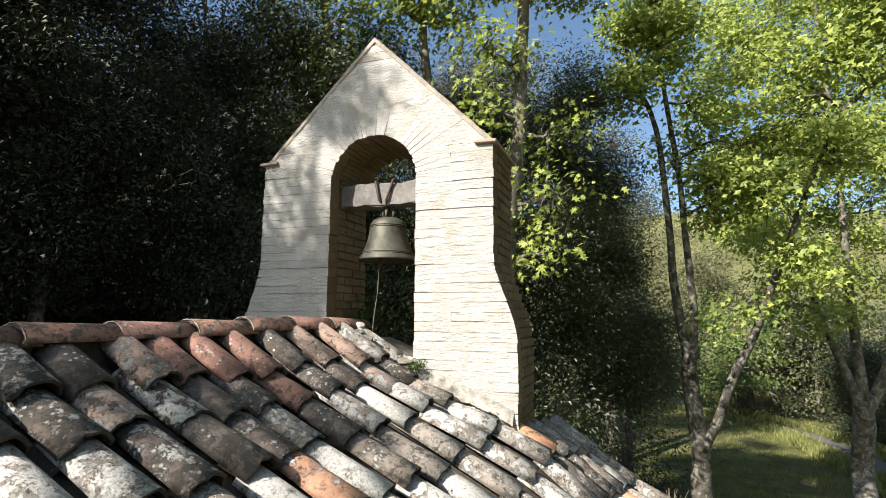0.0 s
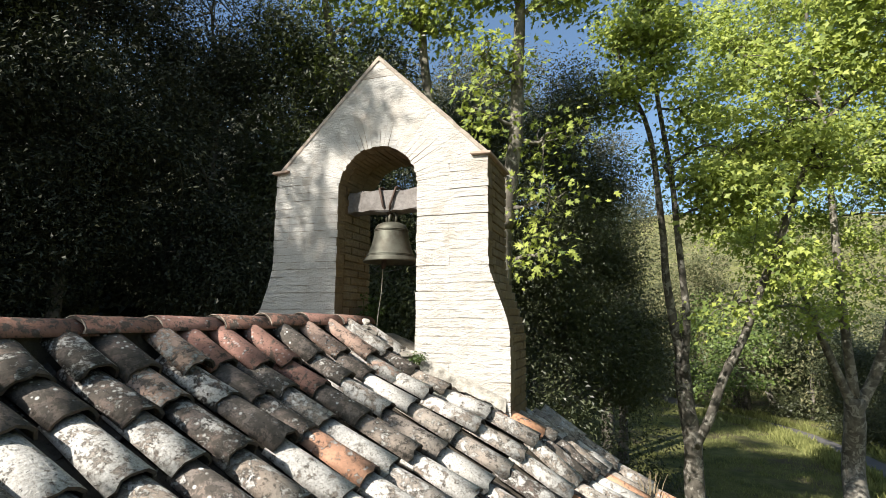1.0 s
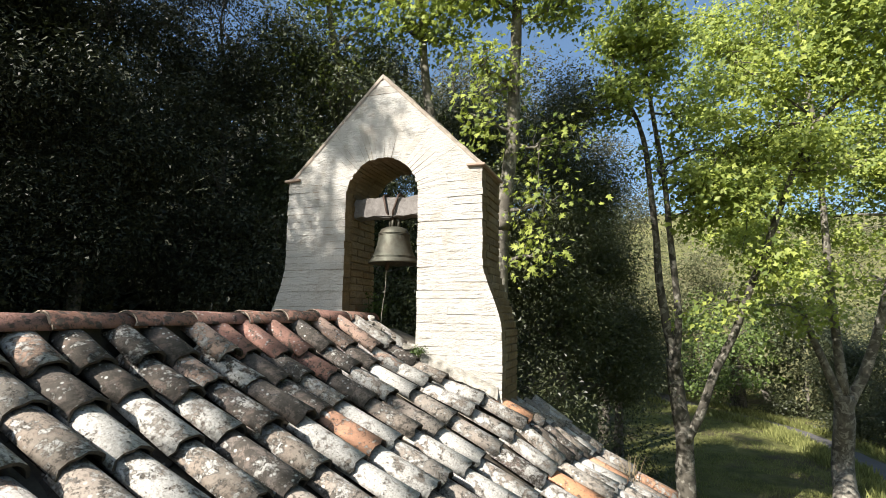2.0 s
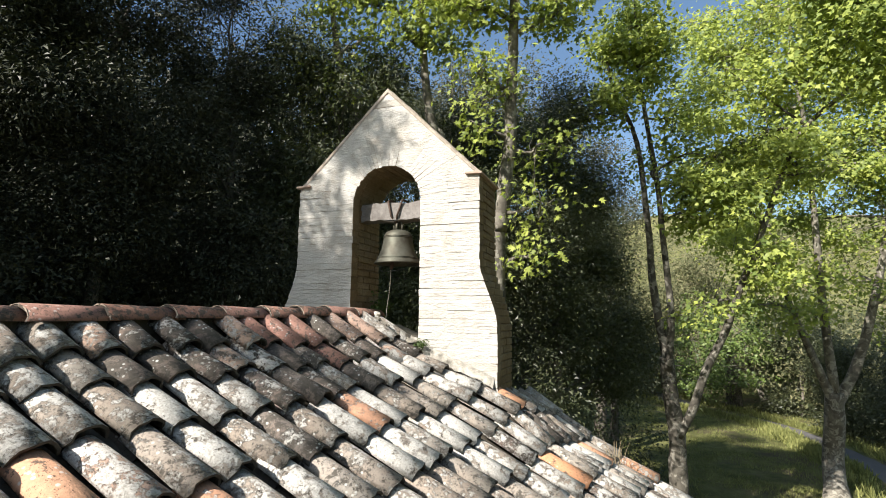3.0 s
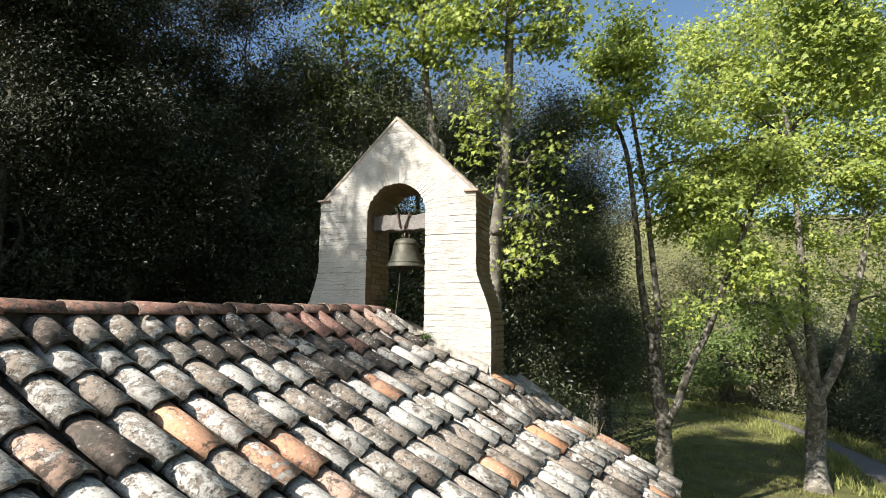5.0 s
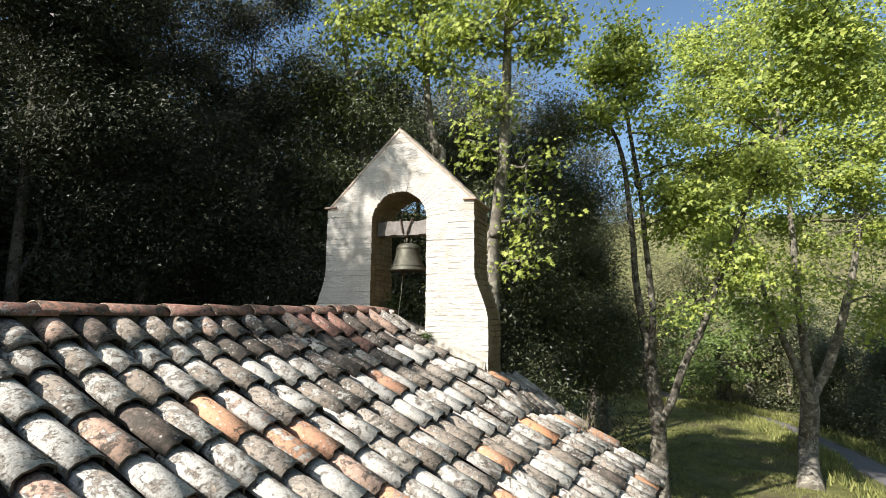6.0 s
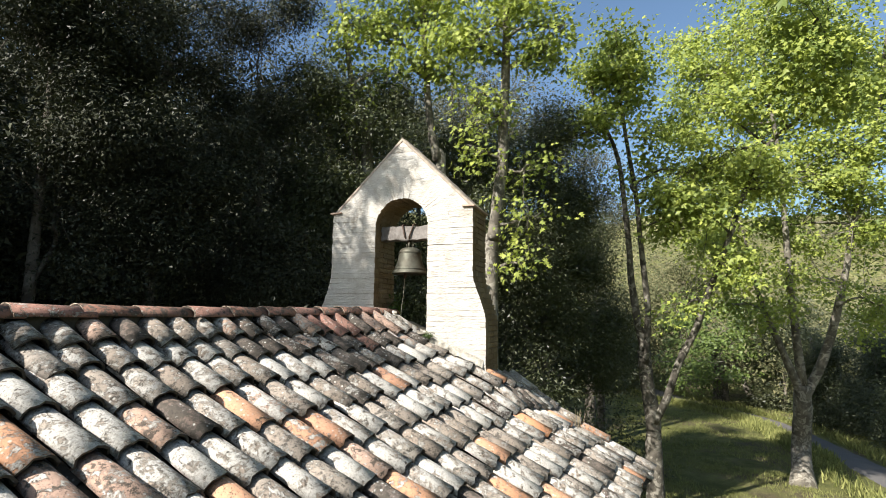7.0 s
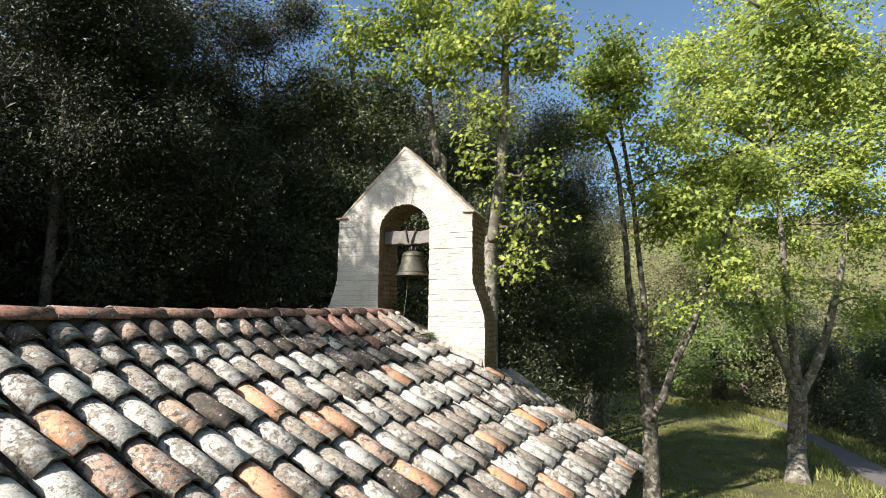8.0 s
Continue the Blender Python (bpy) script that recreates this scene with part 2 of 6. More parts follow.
def mesh_arrays(name, verts, tris, mat, smooth=False):
    """A mesh of triangles straight from numpy arrays."""
    me = bpy.data.meshes.new(name)
    nv, nt = len(verts), len(tris)
    me.vertices.add(nv)
    me.loops.add(nt * 3)
    me.polygons.add(nt)
    me.vertices.foreach_set("co", np.asarray(verts, dtype=np.float32).ravel())
    me.loops.foreach_set("vertex_index", np.asarray(tris, dtype=np.int32).ravel())
    me.polygons.foreach_set("loop_start", np.arange(0, nt * 3, 3, dtype=np.int32))
    me.materials.append(mat)
    me.update(calc_edges=True)
    if smooth:
        me.shade_smooth()
    return me


def part(name, data, material, parent, label=""):
    """Links a bmesh, or a finished mesh, as one mesh object under a thing or under a part."""
    if isinstance(data, bmesh.types.BMesh):
        me = bpy.data.meshes.new(name)
        data.to_mesh(me)
        data.free()
        me.materials.append(material)
        data = me
    ob = new(name, data)
    ob.parent = parent
    if label:
        tagged(ob, label)
    return ob


def box_bm(x0, x1, y0, y1, z0, z1, bevel=0.0):
    bm = bmesh.new()
    bmesh.ops.create_cube(bm, size=1.0, matrix=Matrix.LocRotScale(((x0 + x1) / 2, (y0 + y1) / 2, (z0 + z1) / 2), None, (x1 - x0, y1 - y0, z1 - z0)))
    if bevel:
        bmesh.ops.bevel(bm, geom=bm.edges[:], offset=bevel, segments=1, affect="EDGES")
    return bm


class Shape:
    """Collects tubes and blocks into one mesh."""

    def __init__(self):
        self.v, self.f = [], []

    def tube(self, pts, radii, sides=8, cap=True, rough=0.0, rng=None):
        pts = [Vector(p) for p in pts]
        base = len(self.v)
        side = None
        for i, p in enumerate(pts):
            d = (pts[min(i + 1, len(pts) - 1)] - pts[max(i - 1, 0)]).normalized()
            if side is None:
                side = d.orthogonal().normalized()
            side = (side - d * side.dot(d)).normalized()
            up = d.cross(side)
            for k in range(sides):
                a = 2 * math.pi * k / sides
                r = radii[i] * (1 + (rng.uniform(-rough, rough) if rng else 0))
                self.v.append(p + (side * math.cos(a) + up * math.sin(a)) * r)
        for i in range(len(pts) - 1):
            for k in range(sides):
                a, b = base + i * sides + k, base + i * sides + (k + 1) % sides
                self.f.append((a, b, b + sides, a + sides))
        if cap:
            self.f.append(tuple(base + k for k in reversed(range(sides))))
            self.f.append(tuple(base + (len(pts) - 1) * sides + k for k in range(sides)))
        return self

    def mesh(self, name, mat, smooth=True):
        return mesh_from(name, self.v, self.f, mat, smooth)


def curve_points(pts, steps):
    """A smooth run of points through pts (Catmull-Rom)."""
    p = [Vector(q) for q in pts]
    p = [2 * p[0] - p[1]] + p + [2 * p[-1] - p[-2]]
    out = []
    for i in range(1, len(p) - 2):
        for k in range(steps):
            t = k / steps
            a, b, c, d = p[i - 1], p[i], p[i + 1], p[i + 2]
            out.append(0.5 * ((2 * b) + (c - a) * t + (2 * a - 5 * b + 4 * c - d) * t * t + (3 * b - a - 3 * c + d) * t ** 3))
    out.append(p[-2])
    return out


# ---- ground, road, far hills ----
def ground_height(x, y):
    """Level round the chapel, rising to a wooded slope on the -x side and to a far hill ahead."""
    h = 0.10 * math.sin(x * 0.31 + 1) * math.cos(y * 0.23)
    left = max(0.0, -x - 5.0)
    h += 0.32 * left if left < 40 else 12.8 + 0.1 * (left - 40)
    h -= 0.05 * max(0.0, min(x - 9, 25))
    far = max(0.0, math.hypot(x - 8, y) - 58)
    ahead = max(0.0, min(1.0, (y + 0.15 * x) / 60))
    h += ahead * 36 * (1 - math.exp(-far / 110)) * (1 + 0.22 * math.sin(x * 0.017 + 0.6) + 0.1 * math.sin(x * 0.05))
    far2 = max(0.0, math.hypot(x, y) - 300)
    h += ahead * 92 * (1 - math.exp(-far2 / 260)) * (0.8 + 0.3 * math.sin(x * 0.006 + 1.4))
    return h


def grid_axis(step, inner, outer):
    a = list(np.arange(-inner, inner + 0.01, step))
    d = step
    while a[-1] < outer:
        d *= 1.22
        a.append(a[-1] + d)
        a.insert(0, a[0] - d)
    return a


gx, gy = grid_axis(1.5, 45, 2600), grid_axis(1.5, 45, 2600)
gv = [(x, y + 10, ground_height(x, y + 10)) for y in gy for x in gx]
nx = len(gx)
gf = [(j * nx + i, j * nx + i + 1, (j + 1) * nx + i + 1, (j + 1) * nx + i) for j in range(len(gy) - 1) for i in range(nx - 1)]
tagged(new("ground", mesh_from("ground", gv, gf, meadow_mat, True)), "meadow ground with patchy grass and bare earth", "ground", kind="structure")


def ribbon(name, line, widths, mat, lift):
    pts = curve_points([(x, y, 0) for x, y in line], 8)
    v, f = [], []
    for i, p in enumerate(pts):
        d = (pts[min(i + 1, len(pts) - 1)] - pts[max(i - 1, 0)]).normalized()
        s = Vector((d.y, -d.x, 0))
        w = widths[0] + (widths[1] - widths[0]) * i / (len(pts) - 1)
        for k in (-1.0, -0.5, 0.0, 0.5, 1.0):
            q = p + s * (w * k * 0.5 * (1 + 0.06 * math.sin(i * 1.7 + k)))
            v.append((q.x, q.y, ground_height(q.x, q.y) + lift * (1.0 if abs(k) < 0.9 else -0.5)))
    for i in range(len(pts) - 1):
        for k in range(4):
            a = i * 5 + k
            f.append((a, a + 1, a + 6, a + 5))
    return new(name, mesh_from(name, v, f, mat, True))


tagged(ribbon("road", [(16, 2), (12.6, 10), (11.3, 17), (11.1, 21), (10.8, 24.4), (10.3, 27.6), (9.4, 30), (8.0, 31.8), (5.7, 35), (3.3, 42), (-0.3, 51), (-10, 60)], (1.7, 1.7), road_mat, 0.03),
       "pale gravel track through the meadow", "road", kind="structure")


# ---- chapel: walls and tiled roof ----
ROOF_Y0, ROOF_Y1 = -9.0, 0.95
EAVE_U = 2.84         # from the ridge to the eave, on the plan


def ridge_x(y):
    """The ridge runs a little askew to the belfry."""
    return -0.153 + 0.089 * y


def smooth_step(a, b, x):
    t = min(1.0, max(0.0, (x - a) / (b - a)))
    return t * t * (3 - 2 * t)


def crown_z(x, y=0.0):
    """Height of the cover tiles' crowns on the slope towards +x; they ride up against the belfry's foot."""
    rise = 0.11 * smooth_step(0.4, 1.1, x) * (1 - smooth_step(1.25, 1.6, x)) * math.exp(-(min(0.0, y) / 0.4) ** 2)
    return 5.56 - 0.581 * x + (0.081 if y < 0 else -0.09) * y + rise


def ridge_z(y):
    return 5.56 - 0.581 * ridge_x(y) + 0.081 * min(y, 0.0) + 0.038 + 0.016 * max(0.0, -1.0 - max(y, -5.0))


LEAN = 0.035          # the tile columns run a little askew down the slope


chapel = new("chapel")
chapel.location = (0, -4, 0)
tagged(chapel, "small stone chapel with an old clay-tiled gable roof", "chapel")
bpy.context.view_layer.update()


def chapel_part(name, bm_or_mesh, mat, label="", parent=None):
    ob = part(name, bm_or_mesh, mat, parent or chapel, label)
    ob.matrix_parent_inverse = (parent or chapel).matrix_world.inverted()
    return ob


def slope_z(u, y):
    """Height of the crowns at a distance u from the ridge, on either slope."""
    return crown_z(ridge_x(y) + abs(u), y)


def gable_wall(y0, y1):
    us = [2.5 - 5.0 * i / 16 for i in range(17)]
    v = []
    for y in (y0, y1):
        v += [(ridge_x(y) - 2.5, y, 0), (ridge_x(y) + 2.5, y, 0)] + [(ridge_x(y) + u, y, slope_z(u, y) - 0.24) for u in us]
    n = len(us) + 2
    f = [tuple(range(n)), tuple(reversed(range(n, 2 * n)))] + [(i, i + n, (i + 1) % n + n, (i + 1) % n) for i in range(n)]
    return mesh_from("wall", v, f, plaster_mat)


def side_wall(u0, u1, y0, y1):
    v = []
    for y in (y0, y1):
        for u in (u0, u1):
            v += [(ridge_x(y) + u, y, 0), (ridge_x(y) + u, y, slope_z(2.5, y) - 0.25)]
    return mesh_from("wall", v, [(0, 2, 3, 1), (4, 5, 7, 6), (0, 4, 6, 2), (1, 3, 7, 5), (0, 1, 5, 4), (2, 6, 7, 3)], plaster_mat)


chapel_part("wall", gable_wall(0.15, 0.55), plaster_mat)
chapel_part("wall", gable_wall(-8.85, -8.45), plaster_mat)
for ua, ub in ((2.05, 2.5), (-2.5, -2.05)):
    chapel_part("wall", side_wall(ua, ub, -8.45, 0.15), plaster_mat)


def deck_mesh():
    """The roof's boards under the tiles, as one bent sheet with thickness."""
    us = [(EAVE_U - 0.06) * (i / 12 - 1) for i in range(25)]
    n, v, f = 2 * len(us), [], []
    steps = 30
    for k in range(steps + 1):
        y = ROOF_Y0 + 0.05 + (ROOF_Y1 - ROOF_Y0 - 0.05) * k / steps
        v += [(ridge_x(y) + u, y, slope_z(u, y) - 0.15) for u in us] + [(ridge_x(y) + u, y, slope_z(u, y) - 0.2) for u in reversed(us)]
    for k in range(steps):
        f += [(k * n + i, (k + 1) * n + i, (k + 1) * n + (i + 1) % n, k * n + (i + 1) % n) for i in range(n)]
    f += [tuple(range(n)), tuple(steps * n + i for i in reversed(range(n)))]
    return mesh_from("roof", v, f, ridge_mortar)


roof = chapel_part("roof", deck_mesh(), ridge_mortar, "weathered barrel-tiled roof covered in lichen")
bpy.context.view_layer.update()


def barrel(length, r0, r1, thick, arc, sides, rng, rise=1.0):
    """A barrel tile: from x = 0 (upper, radius r0) to x = length (lower, r1), crown up, edges at z = 0."""
    v, f = [], []
    rings = 3
    for i in range(rings):
        t = i / (rings - 1)
        r = r0 + (r1 - r0) * t
        for k in range(sides + 1):
            a = arc * (k / sides - 0.5)
            w = 1 + rng.uniform(-0.008, 0.008)
            chip = rng.uniform(-0.012, 0.006) if i == rings - 1 else 0
            for rr in (r * w, r * w - thick):
                v.append((length * t + chip, rr * math.sin(a), (rr * math.cos(a) - r * math.cos(arc / 2)) * rise))
    def at(i, k, inner):
        return (i * (sides + 1) + k) * 2 + inner
    for i in range(rings - 1):
        for k in range(sides):
            f.append((at(i, k, 0), at(i + 1, k, 0), at(i + 1, k + 1, 0), at(i, k + 1, 0)))
            f.append((at(i, k, 1), at(i, k + 1, 1), at(i + 1, k + 1, 1), at(i + 1, k, 1)))
        f.append((at(i, 0, 0), at(i, 0, 1), at(i + 1, 0, 1), at(i + 1, 0, 0)))
        f.append((at(i, sides, 0), at(i + 1, sides, 0), at(i + 1, sides, 1), at(i, sides, 1)))
    for k in range(sides):
        f.append((at(rings - 1, k, 0), at(rings - 1, k, 1), at(rings - 1, k + 1, 1), at(rings - 1, k + 1, 0)))
        f.append((at(0, k, 0), at(0, k + 1, 0), at(0, k + 1, 1), at(0, k, 1)))
    return v, f


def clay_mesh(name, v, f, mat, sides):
    """A tile's mesh: smooth back and hollow, and the lower edge and underside, crust and painted shade, in a second
    material.
    """
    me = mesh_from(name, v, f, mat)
    me.materials.append(tile_crust_shade)
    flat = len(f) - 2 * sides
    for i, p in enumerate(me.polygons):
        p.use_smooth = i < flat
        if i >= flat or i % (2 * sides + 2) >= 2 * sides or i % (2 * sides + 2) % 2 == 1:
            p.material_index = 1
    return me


tile_rng = random.Random(4)
TILE_LEN = 0.42
cover_shapes = [barrel(TILE_LEN, 0.078, 0.096, 0.0135, radians(166), 8, tile_rng, 0.90) for _ in range(5)]
cover_meshes = {}
for mat in (tile_lichen, tile_dark, tile_orange, tile_pink, tile_red):
    cover_meshes[mat.name] = []
    for v, f in cover_shapes:
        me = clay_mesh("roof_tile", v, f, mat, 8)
        cover_meshes[mat.name].append(me)


def slope_pose(x_low, y, lift, rng, sway=1.0, length=TILE_LEN):
    """Pose of a tile whose lower end lies at x_low on the +x slope; the tile's own x runs down the slope."""
    x_up = x_low - length * 0.88
    a = Vector((x_up, y - LEAN * (x_low - x_up), crown_z(x_up, y) - 0.03 * length - (0.02 if length == TILE_LEN else -0.030) + lift))
    b = Vector((x_low, y, crown_z(x_low, y) + lift))
    d = (b - a).normalized()
    side = (Vector((0, 1, 0)) - d * d.y).normalized()
    up = d.cross(side)
    m = Matrix((d, side, up)).transposed().to_4x4()
    m.translation = b - d * length - up * 0.074
    return m @ pose(0, 0, 0, sway * rng.uniform(-3, 3), sway * rng.uniform(-1.2, 1.2), sway * rng.uniform(-2.2, 2.2))


courses = [0.285, 0.475, 0.74, 1.055, 1.35, 1.645, 1.93, 2.23, 2.53, 2.82]       # lower ends of the courses, from the ridge
cols = [1.07, 0.825, 0.58, 0.335, 0.03, -0.17, -0.40, -0.65, -0.91, -1.16, -1.39, -1.57, -1.76, -2.0, -2.2, -2.42, -2.63, -2.83] + [-3.03 - 0.2 * k for k in range(30)]


def course_x(i, y):
    """The courses come down a little towards the belfry."""
    return ridge_x(y) + courses[i] + (0.05 if i < 9 else 0.03) * (max(y, -5.0) + 3.0)


TILE_KINDS = {          # (course, column): "o" clean orange, "p" pinkish and lichened, "r" dark red, "d" blackened, "l" grey lichen
    (0, 5): "l", (0, 6): "p", (0, 7): "p", (0, 8): "d", (0, 9): "r", (0, 10): "r", (0, 11): "r", (0, 12): "p", (0, 13): "d", (0, 14): "d", (0, 15): "d", (0, 16): "p", (0, 21): "p",
    (1, 6): "p", (1, 7): "d", (1, 8): "d", (1, 9): "r", (1, 10): "d", (1, 11): "d", (1, 12): "d", (1, 13): "p", (1, 14): "d", (1, 15): "d", (2, 9): "d", (2, 11): "d", (2, 13): "d", (2, 16): "l",
    (3, 11): "o", (3, 12): "l", (3, 13): "l", (3, 17): "l", (3, 18): "p", (3, 19): "o", (3, 20): "l", (3, 21): "d", (3, 22): "p", (3, 25): "o",
    (4, 4): "o", (4, 16): "l", (4, 17): "o", (4, 18): "o", (4, 20): "l", (4, 24): "p", (4, 25): "p", (3, 4): "p",
    (5, 17): "p", (5, 21): "l", (5, 22): "o", (5, 23): "p", (6, 6): "o", (6, 11): "o", (6, 17): "o", (6, 20): "p", (7, 0): "o", (8, 11): "o", (9, 4): "o"}


def course_y(i, j):
    return cols[j] + LEAN * courses[i] + 0.009 * math.sin(i * 1.3 + j * 0.35) + 0.008 * math.sin(i * 7.1 + j * 3.3)


near_covers, far_covers = [], []
for i in range(len(courses)):
    for j in range(len(cols)):
        y = course_y(i, j)
        x_low = course_x(i, y)
        if x_low < 1.25 and y > 0.09:      # the belfry stands here
            continue
        m = slope_pose(course_x(i, y) + tile_rng.uniform(-0.03, 0.03), y, tile_rng.uniform(-0.006, 0.008) + (0.045 if j == 0 else 0.0) + (0.018 if i == 0 else 0.0), tile_rng, 1.0, TILE_LEN if i else (x_low - ridge_x(y) - 0.03) / 0.87)
        if i == 0:
            m = m @ Matrix.Diagonal(((x_low - ridge_x(y) - 0.03) / 0.87 / TILE_LEN, 1, 1, 1))
        (near_covers if y > -5.3 else far_covers).append((i, j, m))


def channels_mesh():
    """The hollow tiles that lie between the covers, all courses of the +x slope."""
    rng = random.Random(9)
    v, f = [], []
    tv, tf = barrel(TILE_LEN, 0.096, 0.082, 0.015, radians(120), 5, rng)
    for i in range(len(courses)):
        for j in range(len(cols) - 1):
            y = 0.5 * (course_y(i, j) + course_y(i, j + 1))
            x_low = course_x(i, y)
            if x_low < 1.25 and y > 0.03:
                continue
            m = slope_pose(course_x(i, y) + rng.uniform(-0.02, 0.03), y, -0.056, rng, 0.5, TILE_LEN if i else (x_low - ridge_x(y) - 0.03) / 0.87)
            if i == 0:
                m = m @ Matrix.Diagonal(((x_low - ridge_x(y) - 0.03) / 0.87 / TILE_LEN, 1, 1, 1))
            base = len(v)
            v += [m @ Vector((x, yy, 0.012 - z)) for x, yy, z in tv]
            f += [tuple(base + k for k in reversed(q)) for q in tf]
    return mesh_from("channel_tiles", v, f, tile_channel_shaded)


def far_tiles_mesh():
    """Covers past the near stretch, and those of the slope on the other side of the ridge."""
    rng = random.Random(12)
    v, f = [], []
    tv, tf = cover_shapes[0]
    for i, j, m in far_covers:
        base = len(v)
        v += [m @ Vector(p) for p in tv]
        f += [tuple(base + k for k in q) for q in tf]
    # the slope beyond the ridge mirrors this one
    n = Vector((1, -0.089, 0)).normalized()
    turn = Matrix.Identity(3)
    for r in range(3):
        for c in range(3):
            turn[r][c] -= 2 * n[r] * n[c]
    at = Matrix.Translation((ridge_x(0), 0, 0))
    flip = at @ turn.to_4x4() @ at.inverted()
    for i in range(1, len(courses)):
        for j in range(len(cols)):
            x_low = course_x(i, cols[j])
            if cols[j] > -0.14 and x_low < 1.0:
                continue
            m = flip @ slope_pose(x_low, cols[j], 0, rng)
            base = len(v)
            v += [m @ Vector(p) for p in tv]
            f += [tuple(base + k for k in reversed(q)) for q in tf]
    return mesh_from("roof_tiles", v, f, tile_lichen)


def ridge():
    """Bedding mortar along the ridge and the barrel tiles on it, each lapping over the one before."""
    rng = random.Random(21)
    bed = Shape()
    ys = np.arange(ROOF_Y0 + 0.1, -0.05, 0.12)
    for sgn in (1, -1):
        base = len(bed.v)
        for y in ys:
            for dx, dz in ((0.0, -0.05), (0.035, -0.065), (0.045, -0.09), (0.055, -0.24)):
                bed.v.append(Vector((ridge_x(y) + sgn * (dx + rng.uniform(-0.012, 0.012)), y, ridge_z(y) + dz + rng.uniform(-0.008, 0.008))))
        for r in range(len(ys) - 1):
            for k in range(3):
                a = base + r * 4 + k
                q = (a, a + 4, a + 5, a + 1)
                bed.f.append(q if sgn < 0 else q[::-1])
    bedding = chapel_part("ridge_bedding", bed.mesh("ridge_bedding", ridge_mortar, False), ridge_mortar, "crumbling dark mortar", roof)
    shapes = [barrel(0.46, 0.088, 0.102, 0.017, radians(165), 10, rng, 0.9) for _ in range(3)]
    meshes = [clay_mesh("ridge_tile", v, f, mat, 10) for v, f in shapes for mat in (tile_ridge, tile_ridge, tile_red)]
    y, k = 0.20, 0
    while y > ROOF_Y0 + 0.3:
        m = pose(ridge_x(y) + rng.uniform(-0.010, 0.010), y, ridge_z(y) - 0.096 + rng.uniform(-0.005, 0.005), rng.uniform(-4, 4), -0.2 + rng.uniform(-0.5, 0.5), -95.1 + rng.uniform(-2, 2))
        ob = chapel_part("ridge_tile", meshes[(k * 5) % len(meshes)], None, "", roof)
        ob.matrix_basis = m
        # a pale smear of mortar along the lapped edge
        rim = Shape()
        arc = [radians(-84 + 168 * q / 12) for q in range(13)]
        pts = [m @ Vector((0.458, 0.098 * math.sin(a), 0.088 * math.cos(a) - 0.012)) for a in arc]
        rim.tube(pts, [0.0028 + rng.uniform(-0.0022, 0.0022) for _ in arc], 5)
        chapel_part("ridge_joint", rim.mesh("ridge_joint", lap_mortar), lap_mortar, "pale mortar at the lap", roof)
        y -= 0.376 + rng.uniform(-0.012, 0.012)
        k += 1


ridge()
chapel_part("channel_tiles", channels_mesh(), tile_channel_shaded, "hollow tiles whose dark colour holds the gaps' shade", roof)["kind"] = "stuff"
chapel_part("roof_tiles", far_tiles_mesh(), tile_lichen, "grey lichened barrel tiles", roof)["kind"] = "stuff"

# ---- belfry ----
W_HALF, ARCH_X, ARCH_R, SPRING_Z, APEX_Z, EAVE_Z, DEPTH = 0.95, 0.022, 0.353, 6.67, 7.80, 6.875, 0.60
JAMB_L, JAMB_R, FOOT_Z = ARCH_X - ARCH_R, ARCH_X + ARCH_R, 4.4
COURSE = 0.0655


def flare(z):
    """Half width of the wall: upright above, spreading below like a buttress."""
    if z > 6.10:
        return W_HALF
    t = min(1.0, (6.10 - z) / 0.62)
    return W_HALF + 0.158 * t * t * (3 - 2 * t) * 1.0


def rake_z(x):
    return APEX_Z - (APEX_Z - EAVE_Z) * abs(x - 0.015) / (W_HALF - 0.01)


core_mat = simple_stone("bed_mortar", (0.50, 0.44, 0.35), (0.30, 0.25, 0.19), 9)
sill_mat = simple_stone("sill_mortar", (0.30, 0.27, 0.22), (0.10, 0.095, 0.08), 10, 1.0)
belfry = new("bell_gable")
belfry.location = (0, 0.3, 4.6)
tagged(belfry, "whitewashed brick bell gable with an arched opening above the roof", "belfry")
bpy.context.view_layer.update()


def belfry_part(name, bm_or_mesh, mat, label=""):
    ob = part(name, bm_or_mesh, mat, belfry, label)
    ob.matrix_parent_inverse = belfry.matrix_world.inverted()
    return ob


def extrude_xz(rings, y0, y1):
    """Prisms over outlines in x, z (each anticlockwise as seen from -y)."""
    v, f = [], []
    for ring in rings:
        n, b = len(ring), len(v)
        v += [(x, y0, z) for x, z in ring] + [(x, y1, z) for x, z in ring]
        f.append(tuple(b + i for i in range(n)))
        f.append(tuple(b + n + i for i in reversed(range(n))))
        f += [(b + i, b + i + n, b + (i + 1) % n + n, b + (i + 1) % n) for i in range(n)]
    return v, f


